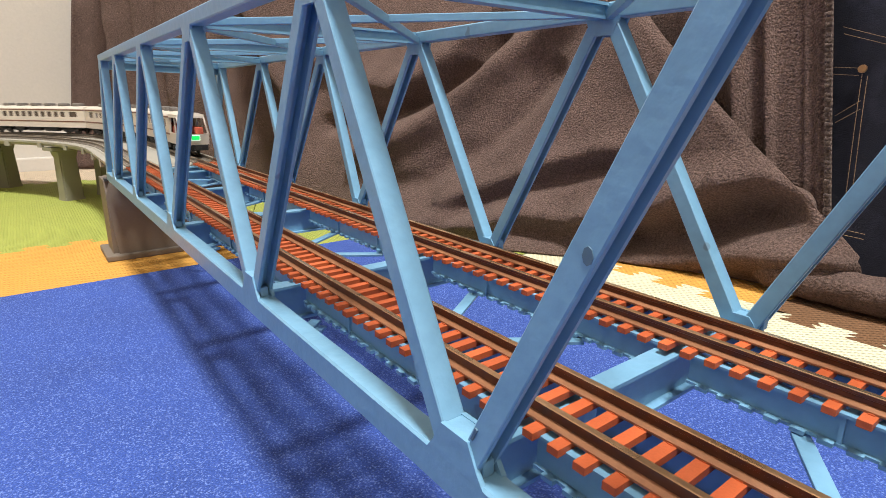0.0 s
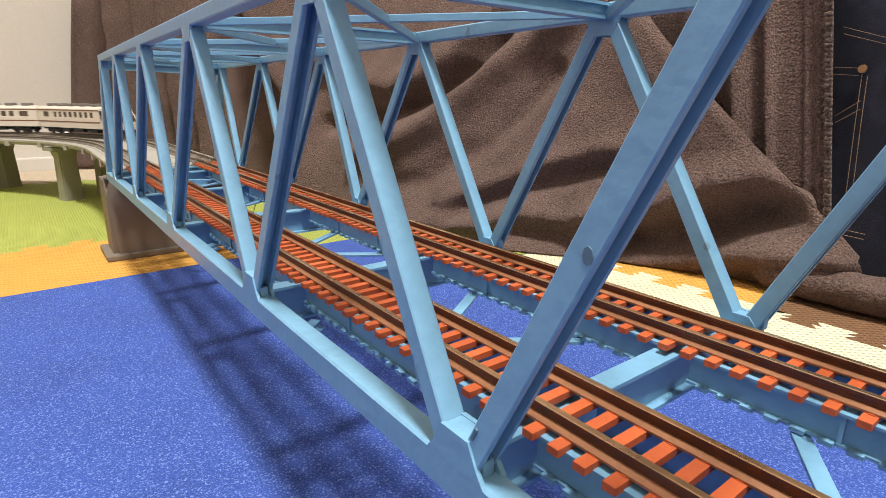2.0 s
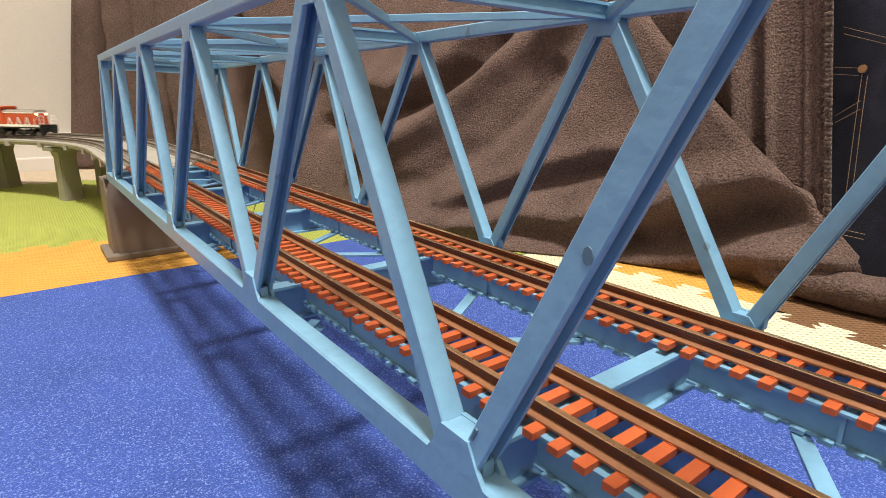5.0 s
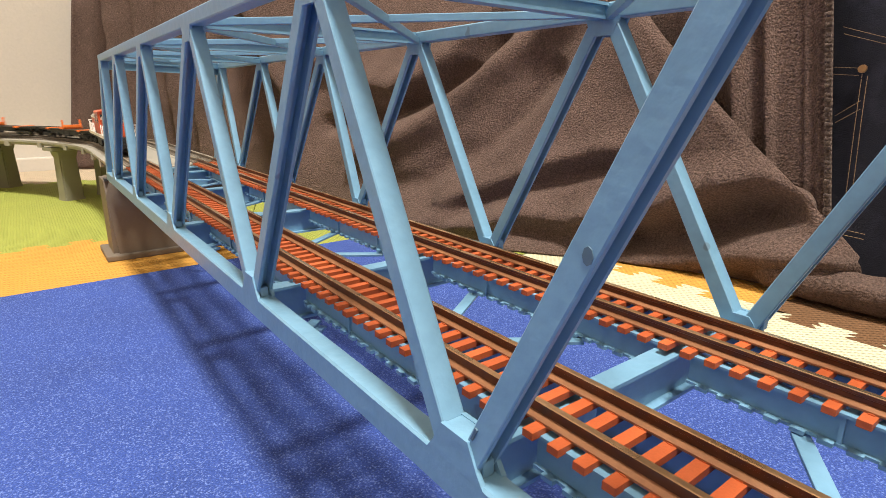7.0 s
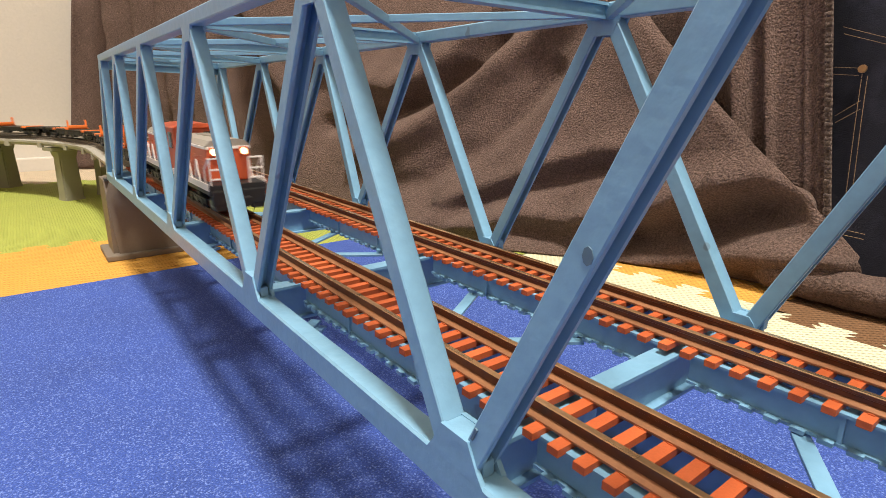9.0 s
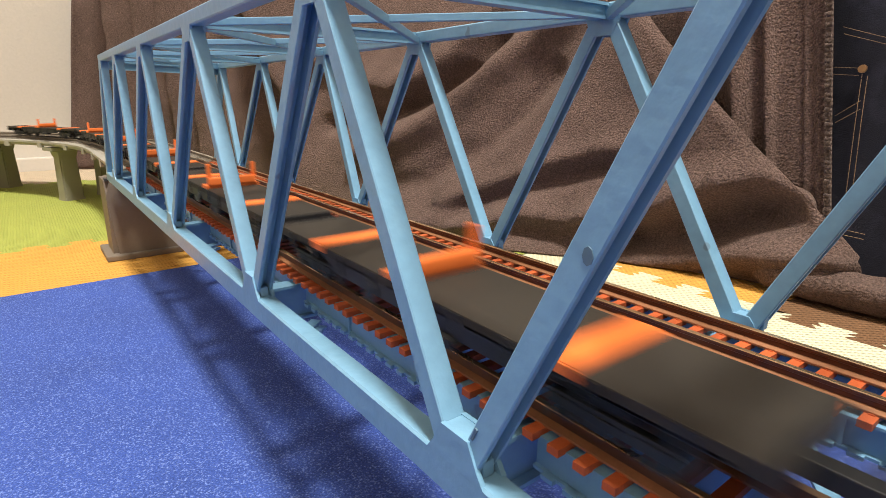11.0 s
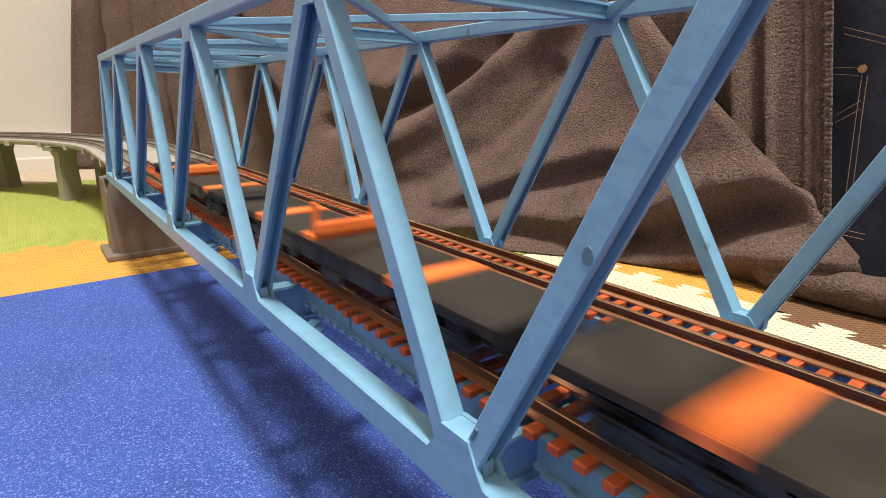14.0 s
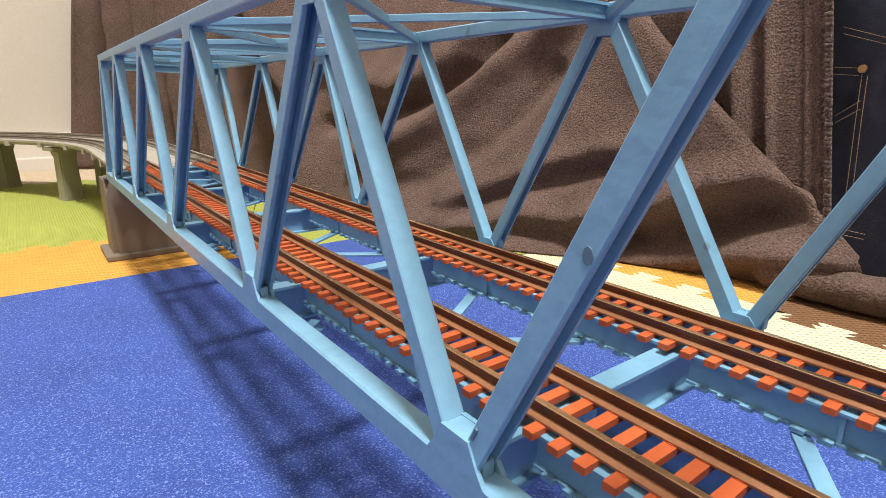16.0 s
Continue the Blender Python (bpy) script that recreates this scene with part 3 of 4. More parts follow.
def bl_height(y, z):
    h = 1.25 * sum(ridge(y, z, *f) for f in FOLDS)
    if y > 0.60:
        h += 0.010 * min(1.0, (y - 0.60) / 0.03) * math.sin(y * 120 + 2.0 * noise.noise((y * 9, z * 3, 4.0)))
    h += 0.0035 * noise.noise((y * 14, z * 14, 2.0)) + 0.0014 * noise.noise((y * 45, z * 45, 5.0)) + 0.0004 * noise.noise((y * 160, z * 160, 1.0))
    return h


BX = 0.272
blanket = thing("fleece_blanket", "brown plush fleece blanket hung in folds as a backdrop", "blanket")


def cloth(rows, name, mat_, parent, thick=0.004, label=""):
    """A cloth from a grid of points, with its thickness."""
    bm = B()
    vs = [[bm.verts.new(p) for p in r] for r in rows]
    for a, b in zip(vs, vs[1:]):
        for i in range(len(a) - 1):
            bm.faces.new((a[i], a[i + 1], b[i + 1], b[i]))
    ob = part(name, bm, mat_, parent, label, smooth=True)
    md = ob.modifiers.new("thickness", "SOLIDIFY")
    md.thickness, md.offset = thick, 1
    return ob


YB, ZTOP = 0.86, 0.36
PLAN = [(-0.1, 0.276), (0.06, 0.276), (0.14, 0.266), (0.22, 0.228), (0.35, 0.190), (0.50, 0.165), (0.56, 0.160), (0.62, 0.148), (0.70, 0.120), (0.80, 0.076), (0.86, 0.05)]


def plan_x(y):
    for (y0, x0), (y1, x1) in zip(PLAN, PLAN[1:]):
        if y <= y1:
            f = (y - y0) / (y1 - y0)
            return x0 + (x1 - x0) * f
    return PLAN[-1][1]


def soft_plan(y):
    return sum(plan_x(y + d * 0.012) for d in range(-3, 4)) / 7


TILT = [(0.10, -0.15), (0.24, 0.45), (0.40, 0.40), (0.50, 0.0)]


def tilt(y):
    """How far the cloth leans back with its height."""
    return float(np.interp(y, [p[0] for p in TILT], [p[1] for p in TILT]))


rows = []
NJ, NI = 190, 430
for j in range(NJ):
    z = 0.0012 + (ZTOP - 0.0012) * (j / (NJ - 1)) ** 1.35
    edge = 0.044 + 1.03 * (z - 0.034) if z > 0.028 else 0.0378 - 1.03 * (0.028 - z) + 65 * (0.028 - z) ** 2
    edge += 0.0008 * noise.noise((z * 60, 0, 4))
    rows.append([])
    for i in range(NI):
        y = edge + (0.80 - edge) * (i / (NI - 1)) ** 1.3
        curl = 0.004 * max(0.0, 1 - (y - edge) / 0.008) ** 2.0
        rise = min(1.0, (y - edge) / 0.030) ** 0.7 if z > 0.025 else 1.0
        rows[-1].append((soft_plan(y) + tilt(y) * (z - 0.03) - bl_height(y, z) * rise + curl, y, z))
cloth(rows, "drape", PLUSH, blanket)
# the layer behind, in upright pleats, with a ribbed border along its free edge
rows = []
for j in range(260):
    z = 0.004 + (ZTOP - 0.004) * j / 259
    rows.append([])
    for i in range(120):
        u = i / 119
        y = 0.0555 + 0.16 * u
        h = 0.010 * math.exp(-((y - 0.0985) / 0.0055) ** 2) + 0.006 * math.exp(-((y - 0.083) / 0.0022) ** 2) + 0.004 * math.exp(-((y - 0.125) / 0.008) ** 2)
        h += 0.0022 * math.exp(-((y - 0.0600) / 0.0020) ** 2) + 0.0016 * math.exp(-((y - 0.0660) / 0.0009) ** 2)
        h += 0.00035 * math.sin(z * 2300 + 3 * noise.noise((y * 90, z * 30, 0))) + 0.0012 * noise.noise((y * 40, z * 10, 9))
        yy = y + 0.16 * (z - 0.055) - 0.0005
        back = 0.022 * min(1.0, max(0.0, (yy - 0.052 - 1.03 * max(0.0, z - 0.034)) / 0.012))
        rows[-1].append((0.2825 - h + back, yy, z))
cloth(rows, "back_drape", PLUSH, blanket)
rows = []
for j in range(60):
    z = 0.0015 + (ZTOP - 0.0015) * j / 59
    rows.append([])
    for i in range(130):
        x = 0.020 + (BX - 0.004 - 0.020) * i / 129
        h = 0.007 * math.sin(x * 150 + 1.3 * math.sin(x * 40)) * (0.5 + z) + 0.004 * noise.noise((x * 30, z * 12, 7)) + 0.016 * math.exp(-((x - 0.16) / 0.02) ** 2)
        rows[-1].append((x + 0.15 * (z - 0.06) * (1 - i / 129), YB + 0.012 - h, z))
cloth(rows, "drape", PLUSH, blanket)
# the border's fringe of loops
bm = B()
for k in range(150):
    z = 0.010 + 0.0023 * k
    y = 0.0552 + 0.16 * (z - 0.055)
    prism(bm, rect(0.0017, 0.0022), (0.2795, y + 0.0010, z), (0.2795 + random.uniform(-0.0006, 0.0006), y - 0.0013 - random.uniform(0, 0.0007), z + random.uniform(-0.0005, 0.0005)), (0, 0, 1))
tagged(part("hem", bm, HEM, blanket, "ribbed stitched border of the fleece", smooth=True), kind="stuff")


def roll(path, radius, name, parent, mat_, seed, squash=0.8):
    """A soft bundle of cloth round a path."""
    bm = B()
    rings = []
    n = len(path)
    for k in range(n * 8 - 7):
        f = k / 8
        i = min(int(f), n - 2)
        p = Vector(path[i]).lerp(Vector(path[i + 1]), f - i)
        d = (Vector(path[i + 1]) - Vector(path[i])).normalized()
        s = d.cross(Vector((0, 0, 1))).normalized()
        e = k / (n * 8 - 8)
        rr = radius * (0.35 + 0.65 * min(1, 8 * min(e + 0.02, 1.02 - e)))
        ring = []
        for a in range(36):
            t = a / 36 * 2 * math.pi
            r = rr * (1 + 0.16 * noise.noise((math.cos(t) * 1.5 + seed, math.sin(t) * 1.5, k * 0.10)) + 0.07 * noise.noise((math.cos(t) * 5, math.sin(t) * 5 + seed, k * 0.45)))
            q = p + s * math.cos(t) * r + Vector((0, 0, 1)) * math.sin(t) * r * squash
            ring.append(bm.verts.new((q.x, q.y, max(q.z, 0.0008))))
        rings.append(ring)
    for r0, r1 in zip(rings, rings[1:]):
        for a in range(36):
            bm.faces.new((r0[a], r0[(a + 1) % 36], r1[(a + 1) % 36], r1[a]))
    bm.faces.new(rings[0])
    bm.faces.new(rings[-1][::-1])
    return part(name, bm, mat_, parent, smooth=True)


roll([(0.280, 0.084, 0.010), (0.274, 0.058, 0.010), (0.273, 0.037, 0.0105), (0.276, 0.015, 0.0105), (0.284, -0.02, 0.010)], 0.0112, "rolled_corner", blanket, PLUSH, 3.0)

jeans = thing("denim_trousers", "dark indigo denim trousers hung beside the fleece", "trousers")
DX = 0.300
rows = []
for j in range(70):
    z = 0.002 + 0.36 * j / 69
    rows.append([(DX + 0.003 * noise.noise((y * 30, z * 16, 3)) + 0.004 * math.sin(y * 70 + z * 9), y, z) for y in [0.100 - 0.40 * i / 69 for i in range(70)]])
cloth(rows, "leg_panel", DENIM, jeans, 0.002)


def stitches(y0, z0, y1, z1, name="seam"):
    bm = B()
    n = max(2, int(math.hypot(y1 - y0, z1 - z0) / 0.0022))
    for i in range(n):
        f0, f1 = (i + 0.05) / n, (i + 0.92) / n
        a = (y0 + (y1 - y0) * f0, z0 + (z1 - z0) * f0)
        b = (y0 + (y1 - y0) * f1, z0 + (z1 - z0) * f1)
        xs = [DX + 0.003 * noise.noise((p[0] * 30, p[1] * 16, 3)) + 0.004 * math.sin(p[0] * 70 + p[1] * 9) - 0.0024 for p in (a, b)]
        prism(bm, rect(0.00022, 0.0004), (xs[0], a[0], a[1]), (xs[1], b[0], b[1]), (1, 0, 0))
    part(name, bm, THREAD, jeans, "tan double-stitched seam")


SEAMS = [((0.067, 0.1345), (0.045, 0.127)), ((0.066, 0.1312), (0.045, 0.1243)), ((0.068, 0.1156), (0.0555, 0.1146)), ((0.0675, 0.1122), (0.0555, 0.1112)),
         ((0.0542, 0.112), (0.0510, 0.040)), ((0.0518, 0.111), (0.0486, 0.040)), ((0.0625, 0.0920), (0.0525, 0.0995)), ((0.0620, 0.0885), (0.0520, 0.0955)),
         ((0.054, 0.0355), (0.0405, 0.034)), ((0.054, 0.0328), (0.0405, 0.0313))]
for a, b in SEAMS:
    stitches(*a, *b)
RX = DX + 0.003 * noise.noise((0.0543 * 30, 0.1142 * 16, 3)) + 0.004 * math.sin(0.0543 * 70 + 0.1142 * 9)
bm = cyl(B(), (RX - 0.0027, 0.0543, 0.1142), 0.0020, 0.0016, "X", 20)
bmesh.ops.bevel(bm, geom=bm.edges[:], offset=0.0004, segments=2, affect="EDGES")
part("rivet", bm, BRASS, jeans, "round brass rivet")

# ---- trains ----
LOCO_RED = material("loco_vermilion", (0.58, 0.098, 0.035), 0.35, 0, 0.05, 60, 0.02, 900, 0.00002)
GREYTOP = material("loco_grey_roof", (0.27, 0.235, 0.195), 0.5, 0, 0.08, 60)
CREAMW = material("ivory_train_paint", (0.62, 0.54, 0.45), 0.4, 0, 0.04, 60)
LINE_WHITE = material("white_handrail", (0.80, 0.74, 0.68), 0.4)
BLACK = material("black_plastic", (0.011, 0.010, 0.010), 0.5, 0, 0.2, 100, 0.1, 1500, 0.00003)
WAGON = material("dark_grey_wagon_deck", (0.030, 0.024, 0.018), 0.62, 0, 0.12, 50, 0.08, 1500, 0.00003, 0.25)
BOLSTER = material("orange_bolster", (0.78, 0.17, 0.03), 0.5, 0, 0.08, 100)
WHEEL = material("dark_steel_wheel", (0.10, 0.09, 0.08), 0.3, 0.8)
SILVER = material("silver_box", (0.5, 0.47, 0.43), 0.4, 0.3)
BROWNLINE = material("brown_stripe", (0.17, 0.07, 0.045), 0.45)
DARKGLASS = material("dark_train_glass", (0.03, 0.028, 0.027), 0.08, 0, 0.1, 50, spec=0.8)
# opaque brown pane; the lit interior behind it is put into the colour
CARGLASS = material("brown_lit_window", (0.10, 0.075, 0.058), 0.15, 0, 0.3, 120)
SEATRED = material("red_seat", (0.55, 0.10, 0.05), 0.7)
HEADLIGHT = glow("warm_headlight", (1.0, 0.74, 0.36), 4.5)
SIGNGREEN = glow("green_destination_lamp", (0.02, 0.62, 0.10), 1.0)
SIGNWHITE = glow("white_destination_lamp", (0.75, 1.0, 0.8), 0.7)
ROOFGREY = material("roof_grey", (0.15, 0.13, 0.115), 0.55)


def wheel_mesh():
    bm = cyl(B(), (0, 0, 0), 0.0029, 0.0016, "X", 18)
    cyl(bm, (0, 0, 0), 0.0035, 0.0005, "X", 18)
    me = bpy.data.meshes.new("wheel")
    bm.to_mesh(me)
    bm.free()
    me.materials.append(WHEEL)
    return me


WHEEL_ME = wheel_mesh()


def bogie(parent, y, base=0.013, width=0.0150):
    """Side frames, springs and four wheels about y."""
    bm = B()
    for sx in (-1, 1):
        x = sx * width / 2
        box(bm, x - 0.0006, x + 0.0006, y - base * 0.75, y + base * 0.75, 0.0030, 0.0050, 0.0002)
        for dy in (-base / 2, base / 2):
            box(bm, x - 0.0010, x + 0.0010, y + dy - 0.0014, y + dy + 0.0014, 0.0018, 0.0046, 0.0002)
        box(bm, x - 0.0009, x + 0.0009, y - 0.0022, y + 0.0022, 0.0024, 0.0044, 0.0002)
    box(bm, -width / 2, width / 2, y - 0.002, y + 0.002, 0.0036, 0.0062)
    part("bogie", bm, BLACK, parent)
    for dy in (-base / 2, base / 2):
        for x in (-0.0048, 0.0048):
            shared("wheel", WHEEL_ME, parent, pose(x, y + dy, 0.0029))


def coupler(parent, y, sg):
    bm = box(B(), -0.0011, 0.0011, min(y, y + sg * 0.006), max(y, y + sg * 0.006), 0.0045, 0.0066, 0.0002)
    box(bm, -0.0022, 0.0022, y + sg * 0.0052 - 0.0012, y + sg * 0.0052 + 0.0012, 0.0040, 0.0072, 0.0002)
    part("coupler", bm, BLACK, parent)


WAG_L = 0.1125


def wagon():
    """A long bogie flat wagon that carries rails on bolsters; +Y is its leading end."""
    w = thing("flat_wagon", "black flat wagon with orange bolsters and stakes, running", "wagon", "wagons of the goods train")
    h = WAG_L / 2
    bm = box(B(), -0.0088, 0.0088, -h, h, 0.0071, 0.0090, 0.0002)
    part("deck", bm, WAGON, w)
    bm = B()
    for sx in (-1, 1):
        x = sx * 0.0083
        prof = [(-h + 0.002, 0.0072), (-h + 0.024, 0.0072), (-h + 0.030, 0.0046), (h - 0.030, 0.0046), (h - 0.024, 0.0072), (h - 0.002, 0.0072)]
        plate(bm, [(x - 0.0005, yy, zz) for yy, zz in [(-h, 0.0076)] + prof + [(h, 0.0076)]], (0.001, 0, 0))
        for k in range(9):
            yy = -h + 0.008 + k * (WAG_L - 0.016) / 8
            box(bm, x + sx * 0.0004 - 0.0004, x + sx * 0.0004 + 0.0004, yy - 0.0006, yy + 0.0006, 0.0052, 0.0088)
    part("side_sill", bm, BLACK, w)
    for sg in (-1, 1):
        part("end_beam", box(B(), -0.0088, 0.0088, sg * h - 0.0006, sg * h + 0.0006, 0.0050, 0.0092, 0.0002), BLACK, w)
    for yy in (h - 0.0175, -h + 0.0175):
        bogie(w, yy)
    for sg in (-1, 1):
        coupler(w, sg * h, sg)
    # plain bolsters near both ends, a stake cradle between them
    for yy in (h - 0.0242, -h + 0.0220):
        bm = box(B(), -0.0090, 0.0090, yy - 0.0027, yy + 0.0027, 0.0084, 0.0095, 0.0003)
        box(bm, -0.0092, -0.0087, yy - 0.0027, yy + 0.0027, 0.0078, 0.0093, 0.0002)
        box(bm, 0.0087, 0.0092, yy - 0.0027, yy + 0.0027, 0.0078, 0.0093, 0.0002)
        part("bolster", bm, BOLSTER, w, "orange bolster")
    yy = h - 0.0590
    for k in (-1.2, -0.2):
        part("cradle_slat", box(B(), -0.0089, 0.0089, yy + k * 0.0029 - 0.0012, yy + k * 0.0029 + 0.0012, 0.0088, 0.0101, 0.0003), BOLSTER, w, "orange slat")
    part("cradle_bar", box(B(), -0.0080, 0.0080, yy - 0.0013, yy + 0.0013, 0.0100, 0.0126, 0.0004), BOLSTER, w, "raised orange bar")
    for sx in (-1, 1):
        bm = box(B(), sx * 0.0074 - 0.0007, sx * 0.0074 + 0.0007, yy - 0.0007, yy + 0.0007, 0.0120, 0.0172, 0.0003)
        part("stake", bm, BOLSTER, w, "upright orange stake")
    bm = B()
    for sx in (-1, 1):
        cyl(bm, (sx * 0.0092, -0.012, 0.0052), 0.0020, 0.0004, "X", 14)
        box(bm, sx * 0.0078 - 0.002, sx * 0.0078 + 0.002, 0.004, 0.013, 0.0030, 0.0048, 0.0003)
    part("brake_gear", bm, BLACK, w)
    return w


LOCO_L = 0.120


def loco():
    l = thing("diesel_locomotive", "vermilion diesel locomotive with grey roof, white handrails, headlights on", "locomotive")
    h = LOCO_L / 2
    part("frame", box(B(), -0.0094, 0.0094, -h, h, 0.0074, 0.0096, 0.0003), BLACK, l)
    bm = B()
    for sx in (-1, 1):
        box(bm, sx * 0.0095 - 0.0002, sx * 0.0095 + 0.0002, -h + 0.001, h - 0.001, 0.0090, 0.0100)
    part("sill_stripe", bm, LINE_WHITE, l, "white stripe along the sill")
    for sg in (-1, 1):
        a, b = sorted((sg * 0.0125, sg * (h - 0.008)))
        part("hood", box(B(), -0.0072, 0.0072, a, b, 0.0096, 0.0198, 0.0006), LOCO_RED, l)
        bm = plate(B(), [(x, a, z) for x, z in ((-0.0073, 0.0197), (0.0073, 0.0197), (0.0073, 0.0203), (0.0058, 0.0217), (0.0030, 0.0222), (-0.0030, 0.0222), (-0.0058, 0.0217), (-0.0073, 0.0203))], (0, b - a, 0))
        ym = (a + b) / 2
        for k in range(3):
            cyl(bm, (0, ym + (k - 1) * 0.010, 0.0222), 0.0028, 0.0006, "Z", 20)
        part("hood_roof", bm, GREYTOP, l, "grey hood roof with fans")
        bm = B()
        for sx in (-1, 1):
            box(bm, sx * 0.0074 - 0.0002, sx * 0.0074 + 0.0002, a + 0.002, b - 0.001, 0.0193, 0.0201)
        box(bm, -0.0072, 0.0072, sg * (h - 0.0079) - 0.0002, sg * (h - 0.0079) + 0.0002, 0.0193, 0.0201)
        part("hood_stripe", bm, LINE_WHITE, l, "white stripe round the hood")
        bm = B()
        for sx in (-1, 1):
            for k in range(4):
                y0 = ym - 0.016 + k * 0.0090
                for j in range(5):
                    box(bm, sx * 0.00725 - 0.0002, sx * 0.00725 + 0.0002, y0, y0 + 0.0062, 0.0112 + j * 0.0013, 0.0119 + j * 0.0013)
        part("louvre", bm, LOCO_RED, l, "ribbed side louvres")
        # headlights in the hood's upper corners
        for sx in (-1, 1):
            part("headlight_case", box(B(), sx * 0.0050 - 0.0015, sx * 0.0050 + 0.0015, *sorted((sg * (h - 0.0090), sg * (h - 0.0074))), 0.0172, 0.0198, 0.0003), LOCO_RED, l)
            part("headlight", cyl(B(), (sx * 0.0050, sg * (h - 0.0072), 0.0185), 0.0010, 0.0006, "Y", 16), HEADLIGHT if sg > 0 else DARKGLASS, l, "warm white headlight" if sg > 0 else "")
        # white handrails round the front platform
        wire = rect(0.00045, 0.00045)
        yf = sg * (h - 0.0006)
        for sx in (-1, 1):
            bm = B()
            for x in (sx * 0.0086, sx * 0.0040):
                prism(bm, wire, (x, yf, 0.0090), (x, yf, 0.0172), (1, 0, 0))
            for z in (0.0172, 0.0140, 0.0112):
                prism(bm, wire, (sx * 0.0086, yf, z), (sx * 0.0040, yf, z), (0, 0, 1))
            prism(bm, wire, (sx * 0.0088, yf, 0.0172), (sx * 0.0088, yf - sg * 0.006, 0.0140), (1, 0, 0))
            prism(bm, wire, (sx * 0.0088, yf - sg * 0.006, 0.0140), (sx * 0.0088, yf - sg * 0.006, 0.0095), (1, 0, 0))
            part("front_handrail", bm, LINE_WHITE, l, "white ladder handrail")
            for k in range(3):
                y1 = yf - sg * (0.012 + k * 0.011)
                bm = prism(B(), wire, (sx * 0.0090, y1, 0.0095), (sx * 0.0090, y1 - sg * 0.003, 0.0160), (1, 0, 0))
                prism(bm, wire, (sx * 0.0090, y1 - sg * 0.003, 0.0160), (sx * 0.0090, y1 - sg * 0.006, 0.0095), (1, 0, 0))
                part("side_handrail", bm, LINE_WHITE, l, "white side handrail")
        bm = box(B(), -0.0088, 0.0088, *sorted((sg * (h - 0.0015), sg * (h + 0.0008))), 0.0040, 0.0090, 0.0004)
        for sx in (-1, 1):
            box(bm, sx * 0.0062 - 0.002, sx * 0.0062 + 0.002, *sorted((sg * (h - 0.002), sg * (h + 0.0006))), 0.0022, 0.0045, 0.0003)
        part("buffer_beam", bm, BLACK, l)
        coupler(l, sg * h, sg)
        bogie(l, sg * (h - 0.022), 0.0146, 0.0158)
    bogie(l, 0.0, 0.012, 0.0158)
    bm = box(B(), -0.0088, 0.0088, -0.0125, 0.0125, 0.0096, 0.0240, 0.0005)
    part("cab", bm, LOCO_RED, l)
    bm = B()
    n = 14
    pr = [(-0.0092 + 0.0184 * i / n, 0.0240 + 0.0014 * math.sin(math.pi * i / n) ** 0.5) for i in range(n + 1)]
    plate(bm, [(x, -0.0138, z) for x, z in pr], (0, 0.0276, 0))
    part("cab_roof", bm, LOCO_RED, l)
    for sg in (-1, 1):
        for x in (-0.0048, 0.0048):
            part("cab_window", box(B(), x - 0.0026, x + 0.0026, *sorted((sg * 0.0123, sg * 0.0128)), 0.0176, 0.0226, 0.0002), DARKGLASS, l)
        for yy in (-0.006, 0.006):
            part("cab_window", box(B(), *sorted((sg * 0.0086, sg * 0.0091)), yy - 0.0030, yy + 0.0030, 0.0170, 0.0224, 0.0002), DARKGLASS, l)
    bm = B()
    for sx in (-1, 1):
        box(bm, sx * 0.0070 - 0.0018, sx * 0.0070 + 0.0018, -0.012, 0.012, 0.0030, 0.0074, 0.0005)
    part("fuel_tank", bm, BLACK, l)
    return l


CAR_L = 0.138


